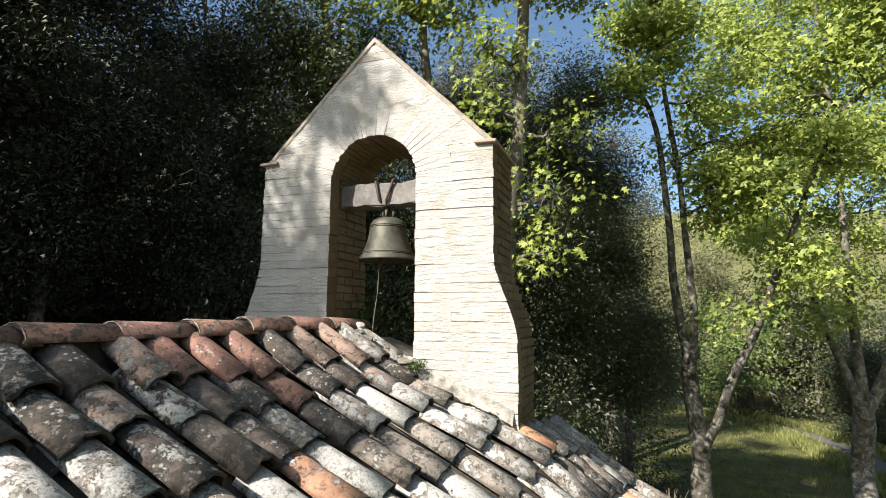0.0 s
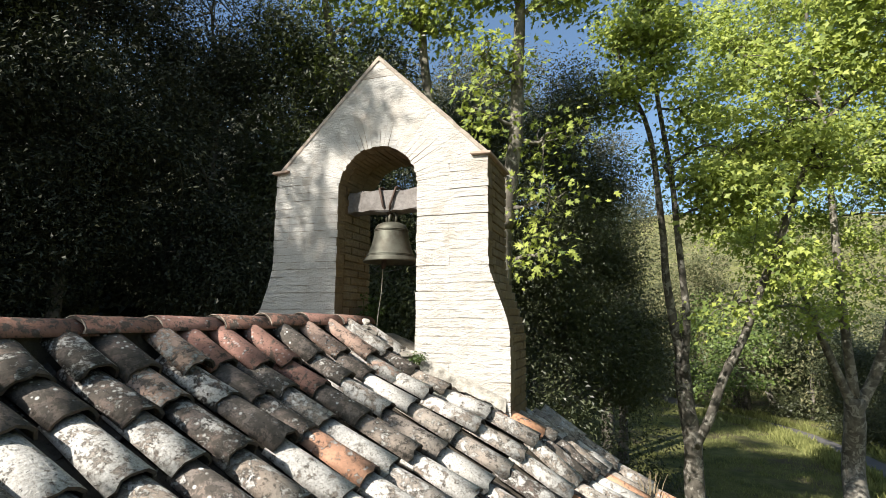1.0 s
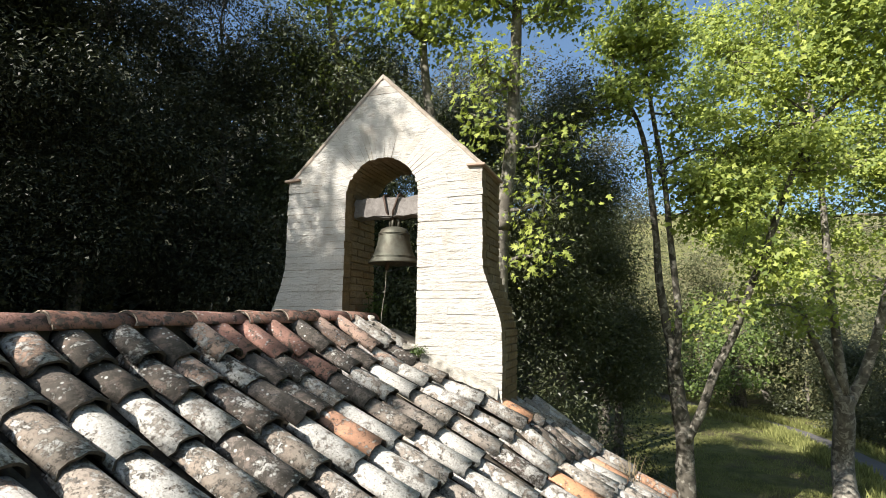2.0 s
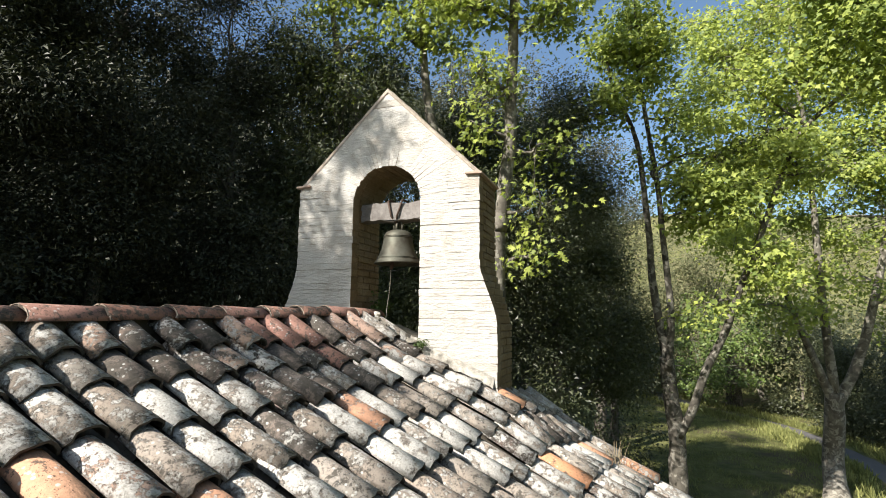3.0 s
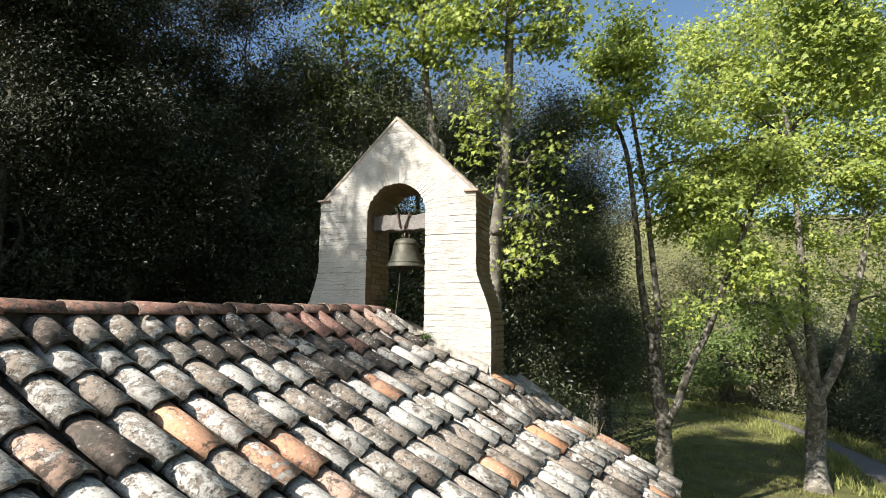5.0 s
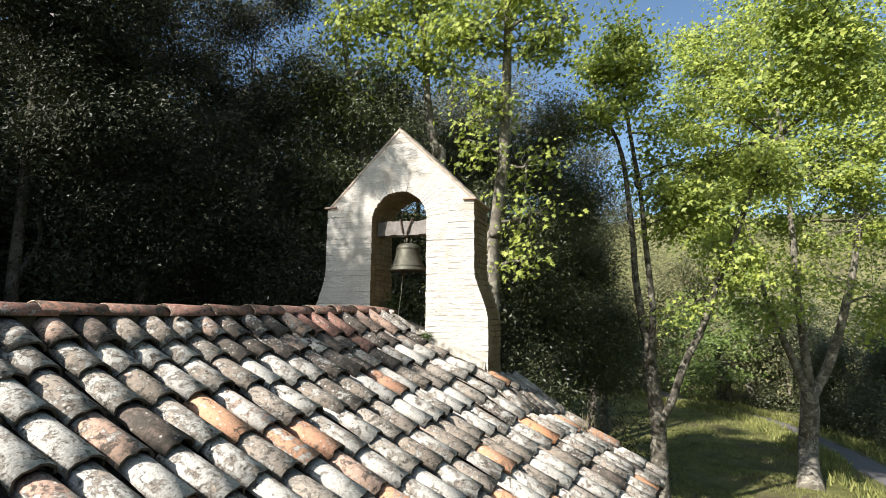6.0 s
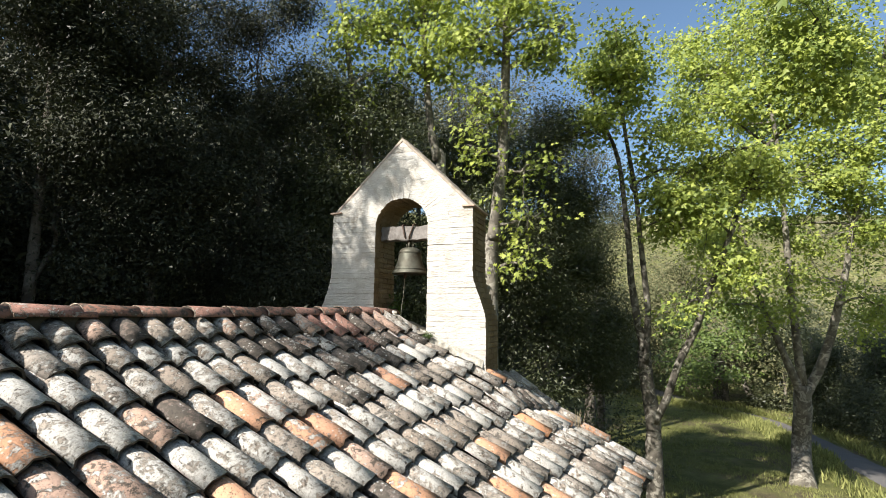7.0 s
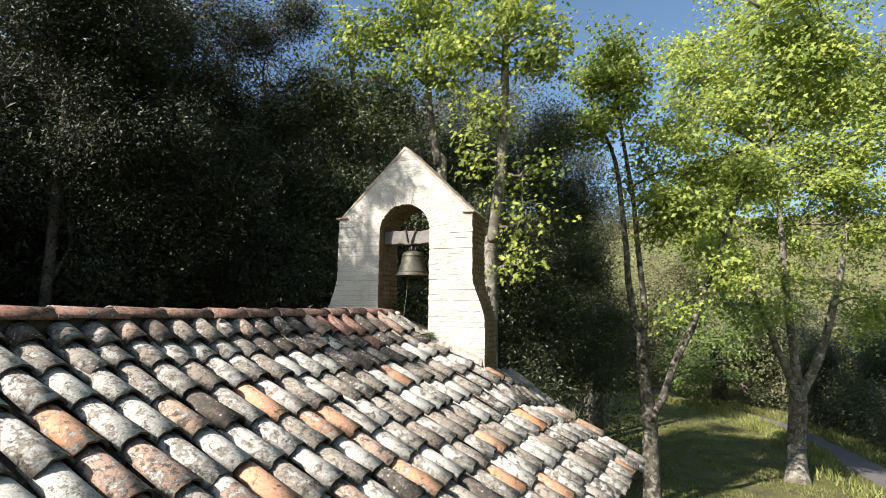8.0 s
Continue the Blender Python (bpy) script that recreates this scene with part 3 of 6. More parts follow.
def core_mesh(inset=0.014):
    """The mortared heart of the wall, a little behind the brick faces, with the opening left free."""
    zs = [FOOT_Z + (6.1 - FOOT_Z) * i / 16 for i in range(17)] + [EAVE_Z]
    left = [(-flare(z) + inset, z) for z in zs]
    right = [(flare(z) - inset, z) for z in zs]
    arch = [(ARCH_X + (ARCH_R + inset) * math.cos(a), SPRING_Z + (ARCH_R + inset) * math.sin(a)) for a in [math.pi * k / 16 for k in range(17)]]
    sill = 5.40
    ring_l = left[::-1] + [(JAMB_L - inset, FOOT_Z), (JAMB_L - inset, SPRING_Z), (-W_HALF + inset, SPRING_Z)]
    ring_l = [p for p in ring_l if p[1] <= SPRING_Z]
    ring_r = [(JAMB_R + inset, FOOT_Z)] + [p for p in right if p[1] <= SPRING_Z] + [(W_HALF - inset, SPRING_Z), (JAMB_R + inset, SPRING_Z)]
    foot = [(JAMB_L - inset, FOOT_Z), (JAMB_R + inset, FOOT_Z), (JAMB_R + inset, sill - 0.08), (-0.08, sill + 0.10), (JAMB_L - inset, sill + 0.10)]
    head = arch[::-1] + [(W_HALF - inset, SPRING_Z), (W_HALF - inset, EAVE_Z - 0.02), (0.015, APEX_Z - 0.03), (-W_HALF + inset, EAVE_Z - 0.02), (-W_HALF + inset, SPRING_Z)]
    for name, ring in (("pier", ring_l), ("pier", ring_r), ("sill", foot), ("arch_head", head)):
        v, f = extrude_xz([ring], 0.014 if name == "sill" else 0.0065, DEPTH - 0.01)
        mat = sill_mat if name == "sill" else brick_mat
        belfry_part(name, mesh_from(name, v, f, mat), mat)


core_mesh()


def clip_poly(poly, a, b, c):
    """Keeps the side a*x + b*z <= c of a convex outline."""
    out = []
    for i, p in enumerate(poly):
        q = poly[(i + 1) % len(poly)]
        dp, dq = a * p[0] + b * p[1] - c, a * q[0] + b * q[1] - c
        if dp <= 0:
            out.append(p)
        if dp * dq < 0:
            t = dp / (dp - dq)
            out.append((p[0] + (q[0] - p[0]) * t, p[1] + (q[1] - p[1]) * t))
    return out


def under_rake(poly):
    s = (APEX_Z - EAVE_Z) / (W_HALF - 0.01)
    poly = clip_poly(poly, s, 1, APEX_Z + s * 0.015)
    return clip_poly(poly, -s, 1, APEX_Z - s * 0.015) if len(poly) > 2 else poly


brick_rng = random.Random(31)


def soften(poly, k):
    """Cuts the corners of an outline by k, and shifts them by chance: a worn brick."""
    out = []
    n = len(poly)
    for i, p in enumerate(poly):
        for q in (poly[i - 1], poly[(i + 1) % n]):
            d = math.hypot(q[0] - p[0], q[1] - p[1])
            t = min(0.4, k / d) if d > 1e-5 else 0
            out.append((p[0] + (q[0] - p[0]) * t + brick_rng.uniform(-0.0008, 0.0008), p[1] + (q[1] - p[1]) * t + brick_rng.uniform(-0.0008, 0.0008)))
    return out


def brick_xz(poly, y0, y1, flat=False):
    """A brick over a convex outline in x, z, its front edges rounded off."""
    poly = poly if flat else soften(poly, 0.0025)
    cx, cz = sum(p[0] for p in poly) / len(poly), sum(p[1] for p in poly) / len(poly)
    n = len(poly)
    inner = []
    for x, z in poly:
        d = math.hypot(x - cx, z - cz)
        t = max(0.0, 1 - 0.002 / max(d, 0.01))
        inner.append((x, cz + (z - cz) * t) if flat else (cx + (x - cx) * t, cz + (z - cz) * t))
    tilt = brick_rng.uniform(-0.0012, 0.0012)
    v = [(x - cx, y0 + tilt * (x - cx) / 0.1, z - cz) for x, z in inner] + [(x - cx, y0 + 0.003, z - cz) for x, z in poly] + [(x - cx, y1, z - cz) for x, z in poly]
    f = [tuple(range(n)), tuple(2 * n + i for i in reversed(range(n)))]
    for lo in (0, n):
        f += [(lo + i, lo + i + n, lo + (i + 1) % n + n, lo + (i + 1) % n) for i in range(n)]
    ob = belfry_part("brick", mesh_from("brick", v, f, brick_mat), brick_mat)
    ob.matrix_basis = Matrix.Translation((cx, 0, cz))
    return ob


def front_courses():
    """Coursed bricks of the two piers and of the shoulders beside the arch."""
    z = 4.66
    k = 0
    gap = 0.0
    while z < APEX_Z - 0.1:
        h = COURSE + brick_rng.uniform(-0.004, 0.004)
        z1 = z + h
        zm = 0.5 * (z + z1)
        ring = 0.632
        spans = []
        if zm < SPRING_Z - 0.02:
            spans = [(-flare(zm), JAMB_L), (JAMB_R, flare(zm))]
        else:
            dz = zm - SPRING_Z
            half = math.sqrt(max(0, ring * ring - dz * dz))
            lim = min(W_HALF, (APEX_Z - zm) / ((APEX_Z - EAVE_Z) / (W_HALF - 0.01)) + 0.04)
            if lim > half + 0.03:
                spans = [(-lim, ARCH_X - half), (ARCH_X + half, lim)]
        for a, b in spans:
            x = a
            first = (0.13, 0.27)[k % 2]
            while x < b - 0.01:
                w = first if x == a else brick_rng.choice((0.27, 0.27, 0.265, 0.13))
                e = x + w + brick_rng.uniform(-0.008, 0.008)
                if b - e < 0.07:
                    e = b
                if brick_rng.random() < 0.75:
                    gap = brick_rng.choice((0.0, 0.0, 0.0, 0.0, 0.0, 0.0, 0.0, 0.0005, 0.001, 0.001, 0.002, 0.003, 0.007))
                ragged = brick_rng.uniform(-0.004, 0.004)
                xa = x + (ragged if x == a else -0.001)
                xe = e + (ragged if e == b else 0.001)
                lo, hi = flare(z) - flare(zm), flare(z1) - flare(zm)
                la, ha = (-lo, -hi) if x == a and a < -0.9 else (0, 0)
                le, he = (lo, hi) if e == b and b > 0.9 else (0, 0)
                s0, s1, s2, s3 = (brick_rng.uniform(-0.003, 0.003) for _ in range(4))
                poly = [(xa + la, z + gap + s0), (xa * 0.66 + xe * 0.34, z + gap * 1.3 + brick_rng.uniform(-0.002, 0.002)), (xa * 0.3 + xe * 0.7, z + gap + brick_rng.uniform(-0.002, 0.002)), (xe + le, z + gap + s1),
                        (xe + he, z1 + s1), (xa * 0.35 + xe * 0.65, z1 + brick_rng.uniform(-0.001, 0.003)), (xa * 0.7 + xe * 0.3, z1 + brick_rng.uniform(-0.001, 0.003)), (xa + ha, z1 + s0)]
                if zm >= SPRING_Z - 0.02:
                    poly = under_rake(poly)
                if len(poly) > 2 and not (zm < 5.5 and e < -0.3 and zm < 5.25):
                    brick_xz(poly, brick_rng.uniform(-0.0009, 0.0005), 0.125, True)
                x = e
        z = z1
        k += 1


def arch_rings():
    """Long bricks set on edge round the arch, fanning out to the raking top."""
    n = 31
    for k in range(n):
        a0, a1 = math.pi * k / n, math.pi * (k + 1) / n
        r1 = 0.93 if radians(22) < a0 < radians(158) else 0.632
        g = brick_rng.choice((0.0004, 0.0008, 0.001, 0.002, 0.004, 0.007)) / ARCH_R
        q0 = ARCH_R + brick_rng.uniform(-0.007, 0.007)
        # the joint closes up towards the raking top
        mid = brick_rng.uniform(0.52, 0.68)
        poly = [(ARCH_X + r * math.cos(a), SPRING_Z + r * math.sin(a)) for r, a in ((q0, a1 - g), (q0, a0), (r1, a0), (r1, a1), (min(mid, r1 - 0.01), a1))]
        poly = under_rake(poly)
        if len(poly) > 2:
            brick_xz(poly, -0.001 + brick_rng.uniform(-0.0016, 0.0012), 0.125, True)
    # the soffit behind the front ring, two more bricks deep
    for y0, y1, off in ((0.13, 0.37, 0.5), (0.375, DEPTH - 0.005, 0.0)):
        for k in range(n):
            a0, a1 = math.pi * (k + 0.06) / n, math.pi * (k + 0.94) / n
            q0 = ARCH_R + brick_rng.uniform(-0.008, 0.006)
            poly = [(ARCH_X + r * math.cos(a), SPRING_Z + r * math.sin(a)) for r, a in ((q0, a1), (q0, a0), (0.44, a0), (0.44, a1))]
            brick_xz(poly, y0 + brick_rng.uniform(0, 0.01), y1)


def side_courses():
    """Bricks of the faces towards +x: the outer one of one pier, the inner one of the other."""
    z = 4.66
    k = 0
    while z < EAVE_Z - 0.03:
        z1 = z + COURSE + brick_rng.uniform(-0.003, 0.003)
        zm = 0.5 * (z + z1)
        for face_x, inner in ((flare(zm), False), (JAMB_L, True)):
            if inner and (zm > SPRING_Z or zm < 5.35):
                continue
            y = 0.128
            first = True
            while y < DEPTH - 0.01:
                e = y + ((0.12 if k % 2 else 0.25) if first else 0.26) + brick_rng.uniform(-0.01, 0.01)
                if DEPTH - e < 0.08:
                    e = DEPTH
                x0 = face_x + brick_rng.uniform(-0.006, 0.004)
                cx, cy, cz = x0 - 0.05, 0.5 * (y + e), zm
                hx, hy, hz = 0.05, 0.5 * (e - y) - 0.004, 0.5 * (z1 - z) - brick_rng.choice((0.003, 0.005))
                bm = box_bm(-hx, hx, -hy, hy, -hz, hz, 0.005)
                ob = belfry_part("brick", bm, brick_mat)
                ob.matrix_basis = Matrix.Translation((cx, cy, cz))
                y = e
                first = False
        z = z1
        k += 1


def fillet():
    """A lumpy mortar fillet where the tiles meet the belfry's foot."""
    rng = random.Random(17)
    v, f = [], []
    n, k = 110, 9
    for i in range(n):
        x = 0.30 + 0.78 * i / (n - 1)
        swell = 0.8 + 0.5 * noise.noise(Vector((x * 3.1, 0.4, 2.0))) + 0.35 * noise.noise(Vector((x * 11, 1.4, 2.0)))
        for q in range(k):
            t = q / (k - 1)
            lump = 0.016 * noise.noise(Vector((x * 14, t * 5, 7.0))) + 0.010 * noise.noise(Vector((x * 37, t * 11, 3.0)))
            v.append((x, -0.04 * (1 - t) * (0.7 + 0.4 * swell) + 0.008 * t + 0.6 * lump, crown_z(x) - 0.06 + (0.05 + 0.055 * swell) * t ** 1.2 + lump))
    for i in range(n - 1):
        for q in range(k - 1):
            a = i * k + q
            f.append((a, a + k, a + k + 1, a + 1))
    belfry_part("mortar_fillet", mesh_from("mortar_fillet", v, f, fillet_mat, True), fillet_mat, "rough lichen-grey mortar fillet")


fillet_mat = simple_stone("lichened_mortar", (0.58, 0.54, 0.46), (0.12, 0.11, 0.09), 15, 1.0)
fillet()


coping_mat = simple_stone("coping_mortar", (0.50, 0.43, 0.35), (0.27, 0.22, 0.17), 11, 1.0)
# raking coping: thin tiles bedded on the slopes, and a flat tile at each shoulder
def coping():
    for sgn in (-1, 1):
        n, k = 40, 7
        v, f = [], []
        for i in range(n):
            t = i / (n - 1)
            x = 0.015 + sgn * (W_HALF - 0.01) * t
            rough = 0.014 * noise.noise(Vector((x * 9, 3.0, sgn))) + 0.016 * noise.noise(Vector((x * 31, 5.0, sgn)))
            for q in range(k):
                y = -0.006 + (DEPTH + 0.012) * q / (k - 1) + 0.5 * rough
                top = 0.022 + rough + 0.006 * noise.noise(Vector((x * 13, y * 13, 1.0)))
                v.append((x, y, rake_z(x) + top * (0.55 if q in (0, k - 1) else 1.0)))
                v.append((x, y, rake_z(x) - 0.03))
        for i in range(n - 1):
            for q in range(k - 1):
                a = (i * k + q) * 2
                b0 = a + 2 * k
                top_face = (a, b0, b0 + 2, a + 2)
                f.append(top_face if sgn > 0 else top_face[::-1])
                if q == 0:
                    side_face = (a, a + 1, b0 + 1, b0)
                    f.append(side_face if sgn > 0 else side_face[::-1])
        belfry_part("coping", mesh_from("coping", v, f, coping_mat, True), coping_mat, "rough mortar coping on the raking edge")
        bm = box_bm(-0.08, 0.08, -DEPTH / 2 - 0.028, DEPTH / 2 + 0.028, -0.011, 0.011, 0.004)
        ob = belfry_part("shoulder_tile", bm, cap_brick, "flat terracotta tile")
        ob.matrix_basis = pose(sgn * 0.90 + 0.0, DEPTH / 2 - 0.005, EAVE_Z + 0.004, 0, sgn * 2.0, 0)


coping()

# ---- bell, beam, rope ----
wood_mat = simple_stone("weathered_oak", (0.28, 0.26, 0.24), (0.13, 0.115, 0.10), 6, 0.8)


def bell_beam():
    bm = bmesh.new()
    bmesh.ops.create_cube(bm, size=1.0, matrix=Matrix.LocRotScale((0.022, 0.245, 6.61), None, (0.74, 0.15, 0.185)))
    bmesh.ops.subdivide_edges(bm, edges=[e for e in bm.edges if abs((e.verts[0].co - e.verts[1].co).x) > 0.3], cuts=9)
    rng = random.Random(3)
    for v in bm.verts:
        v.co += Vector((0, rng.uniform(-0.006, 0.006), rng.uniform(-0.007, 0.007)))
    bmesh.ops.bevel(bm, geom=[e for e in bm.edges if len(e.link_faces) == 2 and e.calc_face_angle(0) > 1.0], offset=0.012, segments=2, affect="EDGES")
    me = bpy.data.meshes.new("bell_beam")
    bm.to_mesh(me)
    bm.free()
    me.materials.append(wood_mat)
    return tagged(new("bell_beam", me), "grey weathered oak beam set across the belfry arch", "beam")


bell_beam()
m = Mat("bell_bronze", 0.62, 0.4)
co = m.coords("World")
m.color(m.mix(m.ramp(m.noise(9, 6, 0.7, co), [(0.35, 0.0), (0.65, 1.0)]), (0.075, 0.066, 0.048), (0.13, 0.13, 0.10)))
m.b.inputs["Metallic"].default_value = 0.6
m.bump(m.noise(40, 5, 0.7, co), 0.25, 0.004)
bronze = m.m
m = Mat("old_iron", 0.7, 0.4)
m.color(m.mix(m.noise(30, 5, 0.7, m.coords("World")), (0.055, 0.045, 0.04), (0.12, 0.075, 0.05)))
m.b.inputs["Metallic"].default_value = 0.5
iron = m.m
m = Mat("rope_fibre", 0.95, 0.1)
m.color(m.mix(m.noise(60, 3, 0.6, m.coords("World")), (0.50, 0.45, 0.36), (0.34, 0.29, 0.22)))
rope_mat = m.m


def lathe(profile, sides, mat, name, rng=None):
    v, f = [], []
    for r, z in profile:
        for k in range(sides):
            a = 2 * math.pi * k / sides
            v.append((r * math.cos(a), r * math.sin(a), z))
    for i in range(len(profile) - 1):
        for k in range(sides):
            a, b = i * sides + k, i * sides + (k + 1) % sides
            f.append((a, b, b + sides, a + sides))
    return mesh_from(name, v, f, mat, True)


def bell():
    top = new("bell")
    top.location = (0.045, 0.245, 6.09)
    tagged(top, "patinated bronze church bell hanging below a wooden beam", "bell")
    outer = [(0.226, 0.0), (0.232, 0.008), (0.226, 0.02), (0.205, 0.05), (0.182, 0.095), (0.163, 0.15), (0.151, 0.20), (0.143, 0.255), (0.136, 0.29), (0.118, 0.318), (0.08, 0.336), (0.03, 0.343), (0.001, 0.344)]
    inner = [(0.001, 0.315), (0.06, 0.31), (0.10, 0.295), (0.12, 0.25), (0.135, 0.17), (0.16, 0.09), (0.2, 0.02), (0.226, 0.0)]
    ring = []
    for i, (r, z) in enumerate(outer):
        ring.append((r, z))
    part("body", lathe(inner + ring[1:], 40, bronze, "body"), bronze, top)
    for z, r in ((0.052, 0.206), (0.062, 0.202), (0.262, 0.144), (0.274, 0.1425)):
        pts = [(r * math.cos(2 * math.pi * k / 40), r * math.sin(2 * math.pi * k / 40), z) for k in range(41)]
        part("moulding", Shape().tube(pts, [0.0035] * 41, 5, False).mesh("moulding", bronze), bronze, top)
    crown = Shape()
    crown.tube([(-0.04, 0, 0.335), (-0.045, 0, 0.39), (-0.02, 0, 0.43), (0.02, 0, 0.43), (0.045, 0, 0.39), (0.04, 0, 0.335)], [0.014] * 6, 7)
    crown.tube([(0, -0.04, 0.335), (0, -0.04, 0.39), (0, 0.0, 0.425), (0, 0.04, 0.39), (0, 0.04, 0.335)], [0.013] * 5, 7)
    part("crown", crown.mesh("crown", bronze), bronze, top)
    strap = Shape()
    for sx in (-1, 1):
        strap.tube([(-0.01, -0.02, 0.40), (sx * 0.03 - 0.01, -0.086, 0.47), (sx * 0.075, -0.09, 0.62), (sx * 0.07, -0.05, 0.635), (sx * 0.07, 0.09, 0.635), (sx * 0.04, 0.088, 0.47), (0, 0.02, 0.40)],
                   [0.011] * 7, 6)
    part("strap", strap.mesh("strap", iron), iron, top, "dark wrought-iron strap over the beam")
    clap = Shape()
    clap.tube([(0.0, 0, 0.315), (-0.03, -0.01, 0.15), (-0.055, -0.02, -0.02), (-0.062, -0.022, -0.055)], [0.008, 0.009, 0.022, 0.012], 8)
    part("clapper", clap.mesh("clapper", iron), iron, top)
    return top


bell()
rope = Shape()
rope.tube(curve_points([(-0.017, 0.223, 6.04), (-0.022, 0.215, 5.85), (-0.038, 0.20, 5.68), (-0.045, 0.19, 5.54)], 5), [0.0036] * 16, 6)
tagged(new("bell_rope", rope.mesh("bell_rope", rope_mat)), "thin pale rope hanging from the bell's clapper", "rope")


# ---- plants ----
PLANE_LEAF = [(0, 0, 0), (-0.5, 0.22, 0.06), (-0.2, 0.36, 0), (-0.44, 0.76, 0.05), (-0.12, 0.62, 0), (0, 1.05, -0.06), (0.12, 0.62, 0), (0.44, 0.76, 0.05), (0.2, 0.36, 0), (0.5, 0.22, 0.06)]
PLANE_TRIS = [(0, k + 1, k) for k in range(1, 9)]
OAK_LEAF = [(0, 0, 0), (-0.24, 0.5, 0.07), (0, 1.0, -0.03), (0.24, 0.5, 0.07)]
OAK_TRIS = [(0, 2, 1), (0, 3, 2)]
FAR_PLANE = [(0, 0, 0), (-0.52, 0.34, 0.06), (-0.17, 0.52, 0), (0, 1.05, -0.06), (0.17, 0.52, 0), (0.52, 0.34, 0.06)]
FAR_PLANE_TRIS = [(0, k + 1, k) for k in range(1, 5)]
SMALL_LEAF = [(0, 0, 0), (-0.30, 0.55, 0.05), (0.10, 1.0, -0.03)]
SMALL_TRIS = [(0, 2, 1)]


def leaves_mesh(name, centres, per, spread, size, template, tris, mat, seed, up=0.8, flat=0.6, sunward=0.45):
    """Leaves in tufts round the centres, each leaf a small bent blade of its own."""
    g = np.random.default_rng(seed)
    c = np.repeat(np.asarray(centres, dtype=np.float64), per, axis=0)
    n = len(c)
    off = g.normal(0, 1, (n, 3)) * np.asarray([spread, spread, spread * flat])
    p = c + off
    nor = g.normal(0, 0.62, (n, 3)) + np.asarray([0, 0, up]) + sunward * np.asarray(SUN_DIR) + off / (spread * 4)
    nor /= np.linalg.norm(nor, axis=1, keepdims=True)
    tip = off / spread * 0.6 + g.normal(0, 0.7, (n, 3)) + np.asarray([0, 0, -0.35])
    tip -= nor * np.sum(tip * nor, axis=1, keepdims=True)
    tip /= np.linalg.norm(tip, axis=1, keepdims=True) + 1e-9
    side = np.cross(tip, nor)
    s = (size * g.uniform(0.55, 1.25, n))[:, None, None]
    t = np.asarray(template)[None]
    v = p[:, None, :] + s * (t[..., 0:1] * side[:, None] + t[..., 1:2] * tip[:, None] + t[..., 2:3] * nor[:, None])
    k = len(template)
    f = (np.arange(n)[:, None, None] * k + np.asarray(tris)[None]).reshape(-1, 3)
    return mesh_arrays(name, v.reshape(-1, 3), f, mat)


def tufts(blobs, seed, clump=9.0):
    """Tuft centres in egg-shaped clumps (x, y, z, rx, ry, rz, count), thicker towards the skin, with uneven gaps."""
    g = np.random.default_rng(seed)
    out = []
    for x, y, z, rx, ry, rz, count in blobs:
        # sprays of tufts round the ends of the small branches, with air between them
        sprays = max(4, int(count / clump))
        for s in range(sprays):
            d = g.normal(0, 1, 3)
            d /= np.linalg.norm(d)
            r = g.uniform(0.1, 1.0) ** 0.5
            c = np.asarray([x + rx * r * d[0], y + ry * r * d[1], z + rz * r * d[2]])
            w = g.uniform(0.11, 0.34) * (rx + ry + rz) / 3
            for _ in range(max(2, int(count / sprays * g.uniform(0.5, 1.5)))):
                out.append(c + g.normal(0, 1, 3) * np.asarray([w, w, w * 0.6]))
    return out


